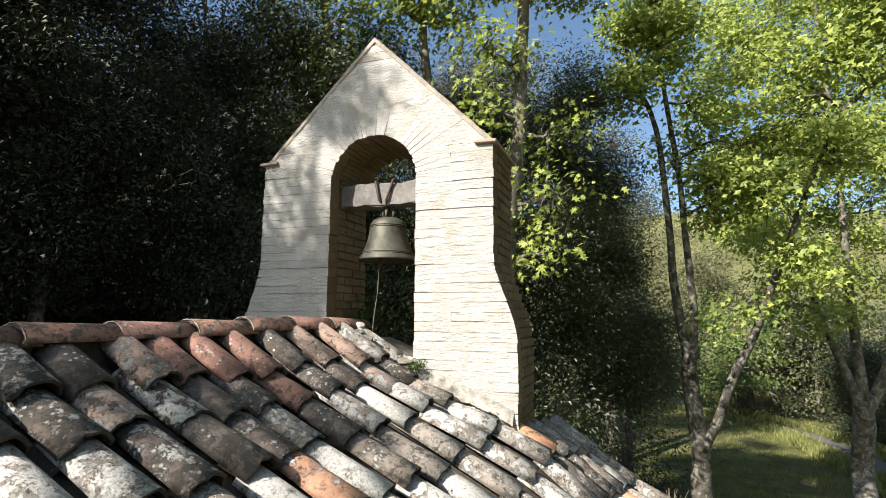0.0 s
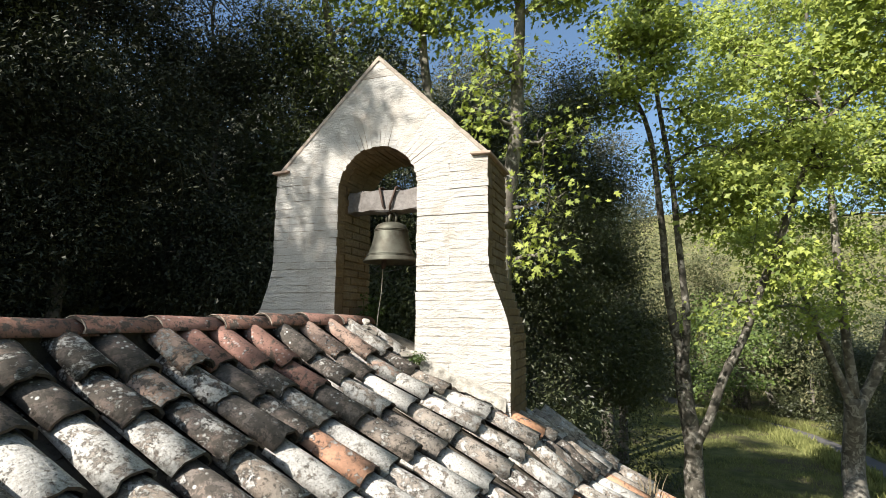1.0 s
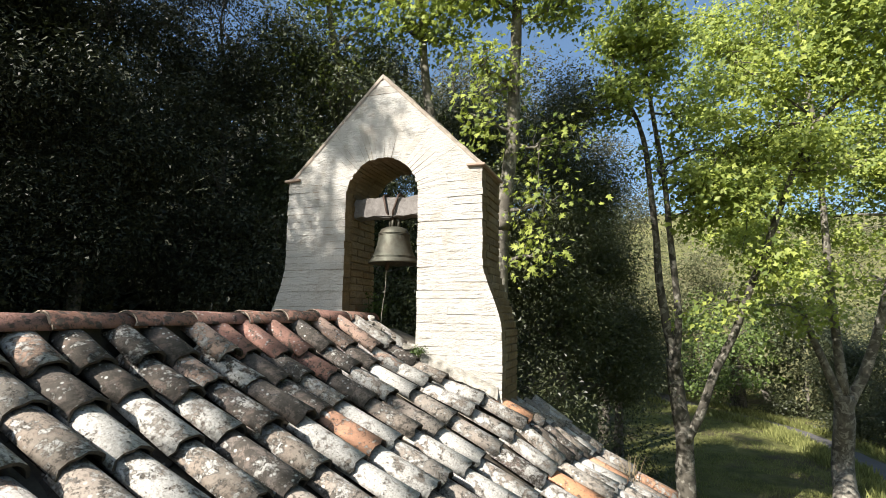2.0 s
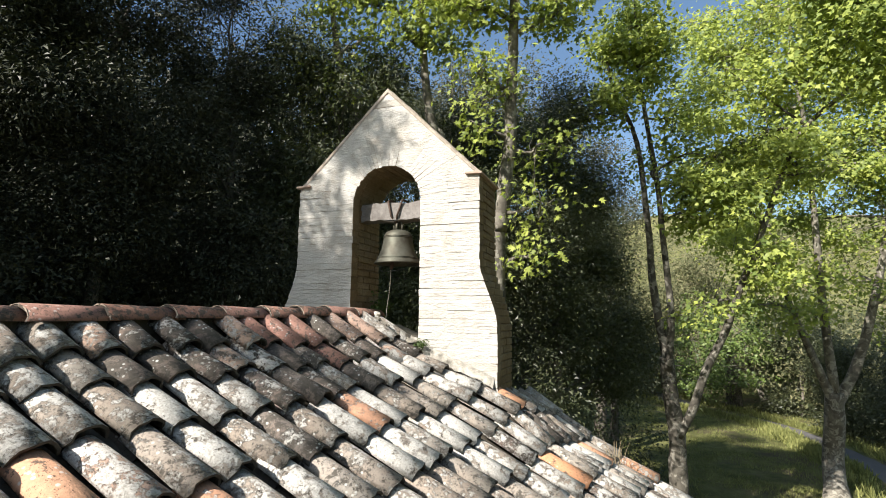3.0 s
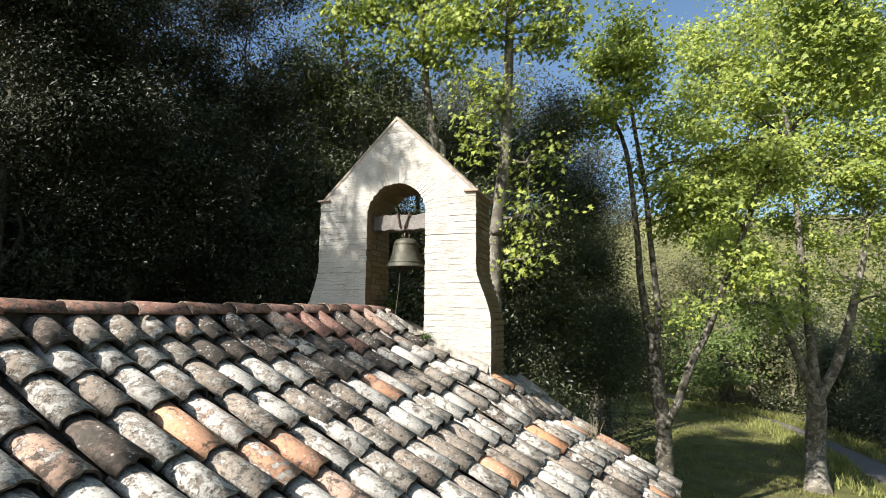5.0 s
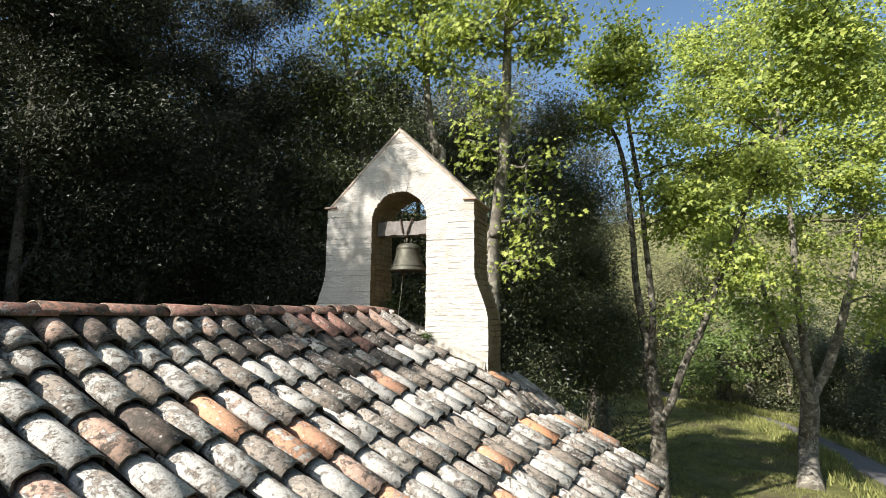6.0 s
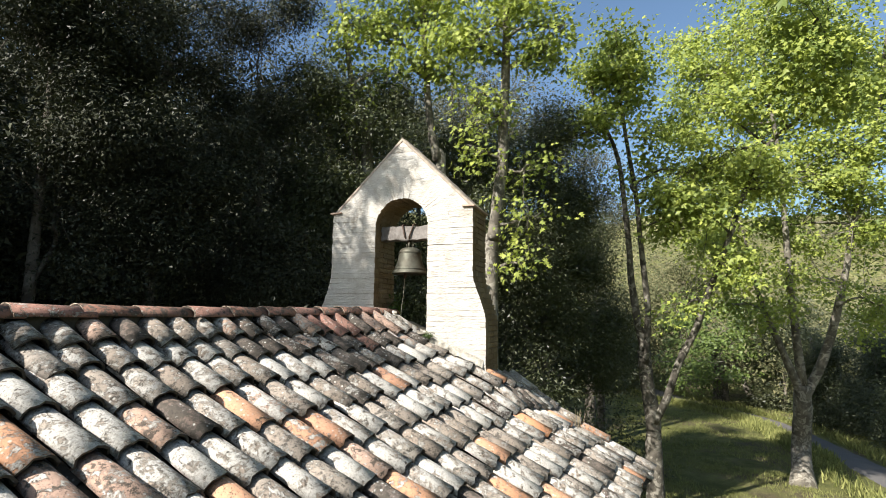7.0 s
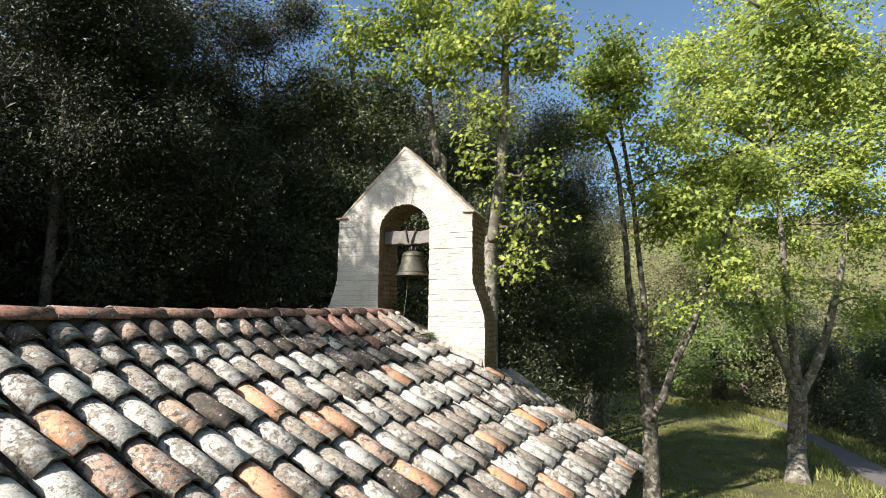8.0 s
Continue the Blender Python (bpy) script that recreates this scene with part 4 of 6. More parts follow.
def tree(name, label, stems, blobs, kind, seed, group=""):
    """stems: runs of points with a first and a last radius. blobs: clumps of the crown. kind: how the leaves are."""
    rng = random.Random(seed)
    base = Vector(stems[0][0][0])
    top = new(name)
    top.location = base
    tagged(top, label, "tree", group)
    wood = Shape()
    nodes = []
    for pts, r0, r1 in stems:
        run = curve_points([Vector(p) - base for p in pts], 4)
        n = len(run)
        rad = [r0 + (r1 - r0) * (i / (n - 1)) ** 0.8 for i in range(n)]
        if r0 > 0.15 and (Vector(pts[0]) - base).length < 0.05:
            rad[0] *= 1.25
            rad[1] *= 1.12
        wood.tube(run, rad, 10, True, 0.07, rng)
        nodes += [(run[i], rad[i]) for i in range(n)]
    local = [(x - base.x, y - base.y, z - base.z, rx, ry, rz, c) for x, y, z, rx, ry, rz, c in blobs]
    centres = tufts(local, seed, kind["clump"])
    # limbs from the stems into each clump, and twigs from the limbs out to some of the tufts
    start = 0
    for x, y, z, rx, ry, rz, c in local:
        goal = Vector((x, y, z))
        src, rad = min(nodes, key=lambda q: (q[0] - goal).length + (1.5 if q[0].z > goal.z else 0))
        mid = (src + goal) / 2 + Vector((rng.uniform(-0.2, 0.2), rng.uniform(-0.2, 0.2), rng.uniform(-0.1, 0.3)))
        limb = curve_points([src, mid, goal, goal + (goal - src) * 0.25], 3)
        r = min(rad * 0.55, 0.035 + 0.018 * (goal - src).length)
        wood.tube(limb, [max(0.008, r * (1 - 0.85 * i / (len(limb) - 1))) for i in range(len(limb))], 6)
        twigs = kind["twigs"]
        near = [Vector(q) for q in centres if (Vector(q) - goal).length < max(rx, ry, rz) * 1.25]
        for q in rng.sample(near, min(twigs, len(near))):
            s = limb[rng.randrange(len(limb) // 3, len(limb))]
            bend = (s + q) / 2 + Vector((rng.uniform(-0.1, 0.1), rng.uniform(-0.1, 0.1), rng.uniform(-0.05, 0.12)))
            wood.tube([s, bend, q], [0.014, 0.010, 0.004], 4, False)
    part("trunk", wood.mesh("trunk", kind["bark"]), kind["bark"], top)
    me = leaves_mesh("crown", centres, kind["per"], kind["spread"], kind["size"], kind["leaf"], kind["tris"], kind["mat"], seed, kind["up"], kind["flat"], kind["sunward"])
    part("crown", me, kind["mat"], top)
    return top


PLANE = dict(bark=bark_plane, clump=12, per=26, spread=0.28, size=0.13, leaf=PLANE_LEAF, tris=PLANE_TRIS, mat=leaf_plane, up=0.25, flat=0.62, twigs=12, sunward=0.7)
FAR_KIND = dict(PLANE, leaf=FAR_PLANE, tris=FAR_PLANE_TRIS, per=30, spread=0.33, size=0.15)
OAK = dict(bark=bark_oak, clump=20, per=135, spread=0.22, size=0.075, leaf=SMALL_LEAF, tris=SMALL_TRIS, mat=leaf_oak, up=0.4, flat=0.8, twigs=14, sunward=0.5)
SLIM = dict(PLANE, size=0.12, spread=0.27, per=22)
MID = dict(bark=bark_oak, clump=14, per=90, spread=0.32, size=0.10, leaf=SMALL_LEAF, tris=SMALL_TRIS, mat=leaf_mid, up=0.4, flat=0.8, twigs=8, sunward=0.5)

tree("plane_tree", "plane tree with three tall stems and fresh yellow-green leaves", [
    ([(3.16, 10.83, -0.05), (3.16, 10.83, 1.74), (3.16, 10.7, 2.71), (3.04, 10.52, 3.69), (2.97, 10.37, 4.66)], 0.25, 0.18),
    ([(3.04, 10.52, 3.69), (2.97, 10.37, 4.66), (2.83, 10.19, 5.63), (2.71, 10.01, 6.6), (2.68, 9.87, 7.58), (2.59, 9.67, 8.88), (2.5, 9.5, 9.85), (2.31, 9.33, 10.58), (1.98, 9.12, 11.3), (1.78, 8.92, 12.27)], 0.135, 0.035),
    ([(3.0, 10.26, 4.35), (3.12, 10.13, 5.63), (3.06, 9.96, 6.76), (2.99, 9.8, 7.72), (2.91, 9.6, 9.01), (2.76, 9.39, 10.13), (2.64, 9.22, 11.09), (2.55, 9.06, 12.06), (2.55, 8.93, 13.02), (2.53, 8.83, 13.66)], 0.1, 0.03),
    ([(3.19, 10.61, 2.65), (3.56, 10.53, 3.4), (3.89, 10.41, 4.37), (4.36, 10.35, 5.33), (4.68, 10.22, 6.28), (4.99, 10.12, 7.06), (5.38, 10.01, 8.14), (5.69, 9.89, 9.04), (6.13, 9.81, 10.02), (6.63, 9.81, 10.53), (7.12, 9.82, 10.95), (7.69, 9.8, 11.82), (8.11, 9.71, 12.82)], 0.12, 0.035),
], [
    (2.5, 9.07, 13.01, 0.85, 0.83, 0.82, 75),
    (1.86, 8.94, 12.27, 0.69, 0.71, 0.74, 55),
    (3.09, 9.18, 12.2, 0.68, 0.74, 0.81, 55),
    (2.45, 9.06, 11.39, 0.89, 0.77, 0.65, 50),
    (3.42, 9.27, 10.77, 0.64, 0.68, 0.72, 37),
    (1.73, 9.27, 11.13, 0.58, 0.62, 0.66, 27),
    (1.24, 9.15, 10.71, 0.5, 0.5, 0.5, 15),
    (7.08, 9.3, 12.31, 1.19, 1.0, 0.82, 100),
    (6.01, 9.47, 11.43, 1.07, 0.88, 0.69, 75),
    (4.94, 9.72, 11.5, 0.88, 0.88, 0.88, 45),
    (7.74, 9.29, 10.98, 1.01, 0.9, 0.79, 62),
    (5.41, 9.54, 10.09, 1.16, 0.96, 0.77, 40),
    (4.13, 9.69, 9.6, 0.88, 0.92, 0.96, 40),
    (4.53, 10.02, 8.18, 0.96, 0.88, 0.8, 30),
    (3.58, 9.6, 8.8, 0.56, 0.68, 0.8, 30),
    (5.31, 9.94, 6.88, 0.77, 0.69, 0.62, 37),
    (5.9, 9.53, 9.1, 1.06, 0.87, 0.68, 45),
    (4.16, 10.19, 5.96, 0.96, 0.8, 0.64, 15),
    (2.91, 9.73, 9.2, 0.57, 0.65, 0.74, 15),
    (7.19, 8.24, 12.52, 1.11, 0.97, 0.83, 62),
    (6.71, 7.89, 13.88, 1.66, 1.24, 0.83, 62),
    (3.58, 9.29, 8.80, 0.41, 0.37, 0.35, 24),
    (3.97, 9.89, 8.06, 0.47, 0.42, 0.40, 23),
    (4.74, 9.94, 8.75, 0.46, 0.41, 0.39, 19),
    (4.96, 10.02, 9.99, 0.57, 0.52, 0.49, 22),
], dict(FAR_KIND, bark=bark_shaded, per=26, spread=0.29, size=0.135), 11, "plane trees")
tree("plane_tree", "broad plane tree with a pale trunk forking low into several stems", [
    ([(7.92, 15.7, -0.05), (8.3, 17.15, 0.98), (8.39, 16.99, 2.42), (8.42, 16.89, 3.25)], 0.34, 0.28),
    ([(8.42, 16.89, 3.25), (8.27, 16.61, 4.89), (8.13, 16.34, 6.53), (8.05, 16.09, 8.17), (7.99, 15.9, 9.41), (7.89, 15.65, 11.05), (7.79, 15.45, 12.28), (7.55, 15.14, 13.92), (7.43, 14.82, 15.97)], 0.16, 0.045),
    ([(8.4, 16.94, 2.83), (8.01, 16.66, 3.86), (7.61, 16.38, 4.88), (7.29, 16.15, 5.7), (6.97, 15.9, 6.72), (6.73, 15.65, 7.95), (6.51, 15.44, 8.98)], 0.16, 0.04),
    ([(8.46, 16.96, 2.83), (8.98, 17.02, 3.77), (9.41, 17.02, 4.9), (9.74, 16.97, 6.14), (10.08, 16.9, 7.58), (10.36, 16.8, 9.02), (10.77, 16.72, 10.67), (11.21, 16.66, 12.32), (11.47, 16.5, 14.17), (11.72, 16.34, 16.02)], 0.19, 0.045),
], [
    (6.74, 15.1, 16.02, 1.91, 1.81, 1.7, 112),
    (9.35, 16.0, 16.26, 2.34, 2.02, 1.7, 125),
    (11.48, 17.07, 13.97, 1.7, 1.91, 2.13, 112),
    (5.55, 15.38, 14.76, 1.2, 1.25, 1.31, 62),
    (8.08, 15.28, 10.31, 2.02, 1.72, 1.41, 56),
    (10.13, 16.2, 8.93, 1.82, 1.82, 1.82, 60),
    (6.2, 15.41, 8.36, 1.66, 1.4, 1.14, 34),
    (9.08, 16.62, 6.95, 1.87, 1.35, 0.83, 28),
    (10.8, 16.81, 6.14, 1.21, 1.41, 1.62, 42),
    (7.17, 15.58, 5.7, 0.81, 0.71, 0.61, 17),
    (9.83, 16.22, 11.89, 1.87, 1.66, 1.45, 87),
    (7.76, 16.4, 13.05, 1.74, 1.52, 1.31, 62),
    (12.99, 17.97, 11.24, 1.7, 2.55, 3.4, 87),
    (6.23, 15.19, 6.09, 1.21, 1.01, 0.81, 22),
    (8.83, 15.47, 18.78, 4.25, 2.98, 1.7, 100),
    (6.62, 16.43, 9.8, 1.52, 1.25, 0.98, 62),
    (8.8, 17.82, 9.26, 1.79, 1.45, 1.12, 40),
    (10.53, 18.22, 10.83, 1.56, 1.45, 1.34, 75),
    (5.27, 16.36, 10.77, 1.12, 1.23, 1.34, 50),
    (5.48, 15.71, 8.21, 1.06, 1.06, 1.06, 37),
    (11.52, 18.32, 8.77, 1.31, 1.31, 1.31, 40),
    (5.06, 17.07, 17.24, 1.06, 0.95, 0.90, 49),
    (5.44, 16.37, 14.72, 1.14, 1.03, 0.97, 51),
    (4.85, 16.94, 12.87, 0.96, 0.87, 0.82, 41),
    (6.73, 16.60, 15.24, 1.09, 0.98, 0.93, 37),
    (7.08, 16.54, 13.08, 1.00, 0.90, 0.85, 49),
    (8.61, 16.15, 16.26, 0.91, 0.82, 0.78, 45),
    (9.85, 16.23, 15.29, 1.12, 1.01, 0.95, 36),
    (11.59, 16.61, 13.82, 0.98, 0.88, 0.83, 44),
    (9.78, 16.13, 13.31, 0.98, 0.88, 0.83, 50),
    (8.89, 17.11, 15.16, 1.05, 0.95, 0.90, 49),
    (10.54, 15.89, 11.53, 1.03, 0.93, 0.87, 35),
    (9.16, 15.97, 10.74, 0.98, 0.88, 0.84, 48),
    (6.02, 17.21, 11.17, 0.95, 0.85, 0.81, 45),
    (7.09, 16.08, 11.34, 1.04, 0.93, 0.88, 31),
], FAR_KIND, 12, "plane trees")
tree("plane_tree", "slender plane tree behind the belfry, leaves along a mottled trunk", [
    ([(-0.25, 5.430000000000001, -0.05), (-0.25, 5.53, 6.61), (-0.15, 5.46, 7.39), (-0.03, 5.38, 8.29), (0.08, 5.32, 9.06), (0.13, 5.22, 9.96), (0.2, 5.12, 10.86), (0.25, 5.02, 11.76), (0.28, 4.91, 12.66), (0.32, 4.76, 13.82), (0.33, 4.63, 14.85)], 0.19, 0.05),
], [
    (0.12, 4.74, 11.91, 1.15, 1.02, 0.89, 75),
    (0.94, 5.11, 11.29, 0.77, 0.64, 0.51, 40),
    (-0.5, 4.59, 11.4, 0.7, 0.7, 0.7, 42),
    (-0.07, 4.96, 9.76, 0.45, 0.45, 0.45, 12),
    (0.62, 5.32, 8.88, 0.77, 0.7, 0.64, 11),
    (0.53, 5.44, 7.74, 0.7, 0.73, 0.77, 12),
    (0.37, 5.52, 6.73, 0.51, 0.51, 0.51, 7),
    (-0.3, 4.83, 10.14, 0.51, 0.57, 0.64, 12),
    (0.41, 4.65, 13.3, 1.53, 1.21, 0.89, 75),
    (1.32, 5.16, 11.92, 0.38, 0.57, 0.77, 17),
    (-0.39, 4.71, 9.19, 0.31, 0.31, 0.31, 6),
    # two clumps above the view, added to shade the lawn
    (0.8, 3.6, 14.4, 1.4, 1.2, 1.0, 40),
    (1.2, 5.2, 15.4, 1.4, 1.2, 1, 40),
], SLIM, 13, "plane trees")
tree("plane_tree", "slender plane tree with fresh leaves among dark oaks", [
    ([(-1.5, 5.66, -0.05), (-1.5, 5.66, 8.72), (-1.57, 5.56, 9.27), (-1.67, 5.43, 9.96), (-1.73, 5.3, 10.78), (-1.74, 5.18, 11.6), (-1.76, 5.05, 12.56), (-1.75, 4.89, 13.79)], 0.16, 0.04),
], [
    (-1.66, 5.1, 12.42, 1.11, 0.97, 0.83, 75),
    (-2.59, 4.83, 12.0, 0.69, 0.83, 0.97, 50),
    (-1.96, 5.14, 11.32, 0.69, 0.62, 0.55, 27),
    (-1.62, 4.92, 13.93, 1.8, 1.31, 0.83, 75),
    (-1.18, 5.44, 11.19, 0.55, 0.55, 0.55, 20),
    (-3.23, 4.55, 12.4, 0.41, 0.62, 0.83, 27),
    # unseen high clump, added for its shade on the lawn
    (-2.02, 4.39, 15.14, 1.63, 1.29, 0.95, 75),
], SLIM, 14, "plane trees")
tree("plane_tree", "leaning pale-barked plane tree at the wood's edge", [
    ([(-2.95, 4.64, -0.05), (-2.95, 4.64, 9.27), (-3.04, 4.52, 9.94), (-3.15, 4.41, 10.47), (-3.27, 4.26, 11.26), (-3.34, 4.09, 12.32)], 0.17, 0.04),
], [
    (-3.29, 4.12, 12.19, 0.67, 0.8, 0.94, 37),
    (-2.95, 4.41, 11.0, 0.54, 0.54, 0.54, 17),
    (-3.61, 4.26, 10.33, 0.54, 0.54, 0.54, 12),
    (-3.74, 3.72, 14.05, 1.07, 0.94, 0.8, 50),
    # large unseen clump higher up, added to cast shade on the lawn
    (-3.94, 3.43, 15.64, 1.61, 1.41, 1.21, 112),
], SLIM, 15, "plane trees")
tree("plane_tree", "plane tree whose leafy branch overhangs the roof", [
    ([(8.9, -1.8, -0.05), (8.7, -1.9, 4), (8.3, -2.0, 8), (8.0, -2.0, 13)], 0.3, 0.08),
    ([(8.4, -2.0, 7.4), (6.6, -2.4, 8.5), (4.43, -2.6, 8.440000000000001), (3.53, -2.5, 7.94), (3.68, -2.41, 7.66)], 0.09, 0.008),
], [
    # crown out of view (only the low twig is seen), placed to shade the lawn
    (7.6, -2.2, 11.5, 2.2, 2.2, 2, 170),
    (6.3, -4.2, 10.5, 1.5, 1.6, 1.4, 90),
    (8.8, 0.5, 11, 2.2, 2.0, 2, 150),
    (9.8, -3.5, 9.5, 2, 2, 2, 120),
    (6.6, -0.6, 12.5, 1.5, 1.5, 1.3, 80),
    (10.5, 2.5, 10, 2, 2, 2, 110),
    # high clumps over the roof, unseen, added to shade the track
    (3.0, -0.2, 14, 1.6, 1.5, 1, 50),
    (4.6, 0.6, 14.6, 1.5, 1.5, 1, 45),
    (2.2, 1.7, 14.8, 1.4, 1.3, 0.9, 36),
    (5.4, -2.2, 13.4, 1.5, 1.5, 1, 45),
], dict(FAR_KIND, per=20, up=0.7), 30, "plane trees")
tree("young_tree", "leaning tree with light green leaves beyond the lawn", [
    ([(10.44, 35.78, -0.05), (10.0, 35.48, 0.49), (9.57, 35.18, 1.55), (9.17, 34.88, 2.75), (8.86, 34.56, 4.27)], 0.26, 0.07),
], [
    (8.53, 34.34, 5.02, 2.68, 2.3, 1.91, 87),
    (6.34, 33.67, 4.24, 1.72, 2.01, 2.3, 62),
    (6.61, 34.12, 1.59, 1.72, 1.63, 1.53, 45),
    (10.29, 35.12, 3.91, 2.3, 2.1, 1.91, 62),
    (7.77, 33.3, 2.82, 1.86, 1.67, 1.49, 45),
    (11.95, 36.94, 2.71, 1.97, 1.77, 1.57, 37),
    (4.85, 33.34, 2.71, 1.15, 1.34, 1.53, 25),
], dict(PLANE, mat=leaf_young, per=24, spread=0.4, size=0.2, leaf=FAR_PLANE, tris=FAR_PLANE_TRIS), 16, "plane trees")
tree("ivy_tree", "stout dark tree trunk clad in brown ivy", [
    ([(8.21, 36.05, -0.53), (8.32, 35.92, 0.72), (8.15, 35.65, 2.27), (7.99, 35.33, 4.22)], 0.62, 0.3),
], [
    (8.24, 35.94, 0.32, 0.71, 0.87, 1.02, 37),
    (8.15, 35.67, 2.08, 0.87, 0.94, 1.02, 30),
], dict(MID, mat=leaf_far, per=50, spread=0.3, size=0.14), 81, "")
tree("oak_tree", "grey-olive oak in the sun beyond the track", [
    ([(2.28, 40.83, -0.1), (2.48, 40.83, 3), (2.28, 40.83, 6)], 0.25, 0.08),
], [
    (2.37, 40.49, 6.68, 2.81, 2.69, 2.57, 112),
    (1.41, 39.51, 3.47, 2.74, 2.51, 2.28, 100),
    (4.04, 41.46, 3.91, 2.34, 2.57, 2.81, 100),
    (0.08, 40.87, 5.73, 1.91, 2.15, 2.39, 62),
    (2.64, 40.22, 1.44, 2.74, 1.94, 1.14, 62),
], dict(MID, mat=leaf_far, per=80, spread=0.55, size=0.26), 82, "oaks")
tree("oak_tree", "grey-olive oak in the sun beyond the track", [
    ([(6.56, 46.65, -0.1), (6.76, 46.65, 3), (6.56, 46.65, 6)], 0.25, 0.08),
], [
    (6.72, 46.03, 8.85, 3.06, 2.81, 2.55, 100),
    (5.18, 45.89, 5.8, 3.06, 3.06, 3.06, 100),
    (8.72, 48.0, 7.39, 2.6, 2.86, 3.12, 75),
], dict(MID, mat=leaf_far, per=80, spread=0.55, size=0.26), 83, "oaks")
tree("shrub_tree", "dark bushy oak at the lawn's shaded edge", [
    ([(15.35, 36.87, -0.1), (15.549999999999999, 36.87, 2), (15.35, 36.87, 4)], 0.18, 0.06),
], [
    (14.22, 36.67, 2.81, 2.3, 2.1, 1.91, 100),
    (17.16, 38.69, 3.54, 2.36, 2.36, 2.36, 112),
    (14.51, 37.08, 0.54, 2.3, 1.63, 0.96, 62),
    (17.4, 38.06, 0.95, 2.3, 1.72, 1.15, 62),
], dict(MID, per=90, spread=0.45, size=0.2), 86, "oaks")
tree("shrub_tree", "dark bushy oak at the lawn's shaded edge", [
    ([(18.74, 35.92, -0.1), (18.939999999999998, 35.92, 2), (18.74, 35.92, 4)], 0.18, 0.06),
], [
    (18.4, 35.8, 4.45, 2.17, 2.53, 2.89, 100),
    (18.98, 36.44, 1.23, 2.17, 1.81, 1.45, 62),
], dict(MID, per=90, spread=0.45, size=0.2), 87, "oaks")
tree("shrub_tree", "dark bushy oak at the lawn's shaded edge", [
    ([(13.94, 40.67, -0.1), (14.139999999999999, 40.67, 2), (13.94, 40.67, 4)], 0.18, 0.06),
], [
    (13.49, 40.73, 2.48, 1.7, 2.13, 2.55, 75),
    (12.75, 39.72, 0.09, 1.66, 1.45, 1.24, 50),
    (14.79, 40.8, 5.45, 2.13, 1.91, 1.7, 50),
], dict(MID, per=90, spread=0.45, size=0.2), 88, "oaks")
tree("shrub_tree", "dark bushy oak at the lawn's shaded edge", [
    ([(12.40, 30.50, -0.6), (12.55, 30.50, 2), (12.40, 30.50, 4.60)], 0.16, 0.05),
], [
    (12.40, 30.50, 3.80, 1.5, 1.4, 1.2, 80),
    (13.00, 30.80, 2.30, 1.6, 1.4, 1.0, 80),
    (12.10, 30.50, 0.5, 1.7, 1.5, 0.9, 80),
], dict(MID, per=80, spread=0.4, size=0.17), 90, "oaks")
tree("shrub_tree", "dark bushy oak at the lawn's shaded edge", [
    ([(14.30, 27.60, -0.6), (14.45, 27.60, 2), (14.30, 27.60, 4.20)], 0.16, 0.05),
], [
    (14.30, 27.60, 3.40, 1.5, 1.4, 1.2, 80),
    (14.90, 27.90, 2.10, 1.6, 1.4, 1.0, 80),
    (14.00, 27.60, 0.5, 1.7, 1.5, 0.9, 80),
], dict(MID, per=80, spread=0.4, size=0.17), 91, "oaks")
tree("shrub_tree", "dark bushy oak at the lawn's shaded edge", [
    ([(11.60, 34.00, -0.6), (11.75, 34.00, 2), (11.60, 34.00, 5.20)], 0.16, 0.05),
], [
    (11.60, 34.00, 4.40, 1.5, 1.4, 1.2, 80),
    (12.20, 34.30, 2.60, 1.6, 1.4, 1.0, 80),
    (11.30, 34.00, 0.5, 1.7, 1.5, 0.9, 80),
], dict(MID, per=80, spread=0.4, size=0.17), 92, "oaks")
tree("shrub_tree", "dark bushy oak at the lawn's shaded edge", [
    ([(16.60, 25.00, -0.6), (16.75, 25.00, 2), (16.60, 25.00, 4.00)], 0.16, 0.05),
], [
    (16.60, 25.00, 3.20, 1.5, 1.4, 1.2, 80),
    (17.20, 25.30, 2.00, 1.6, 1.4, 1.0, 80),
    (16.30, 25.00, 0.5, 1.7, 1.5, 0.9, 80),
], dict(MID, per=80, spread=0.4, size=0.17), 93, "oaks")
tree("oak_tree", "dark evergreen oak in the shade behind the belfry", [
    ([(0.28, 8.88, -0.05), (0.43, 8.88, 4.68), (0.28, 8.98, 9.36)], 0.2, 0.05),
], [
    (0.26, 8.64, 11.08, 0.79, 0.85, 0.91, 59),
    (-0.3, 8.09, 9.71, 0.8, 0.88, 0.96, 104),
    (0.64, 9.28, 9.77, 0.84, 0.92, 1.01, 117),
    (1.19, 10.07, 8.52, 0.77, 0.86, 0.95, 104),
    (0.18, 8.48, 8.13, 0.96, 0.96, 0.96, 143),
    (-0.36, 7.93, 6.82, 0.92, 1.0, 1.08, 143),
    (1.52, 10.79, 7.2, 0.71, 0.79, 0.88, 78),
    (0.73, 9.5, 6.76, 0.99, 1.08, 1.16, 143),
    (0.03, 8.27, 5.29, 1.23, 1.08, 0.92, 143),
    (1.02, 10.23, 5.28, 1.02, 1.02, 1.02, 143),
    (-0.16, 8.37, 4.07, 1.39, 1.08, 0.77, 104),
    (1.0, 10.95, 3.88, 1.23, 0.96, 0.7, 117),
    (1.83, 12.08, 5.63, 0.74, 0.93, 1.12, 91),
    (1.87, 12.29, 4.15, 0.74, 0.74, 0.74, 78),
], MID, 17, "oaks")
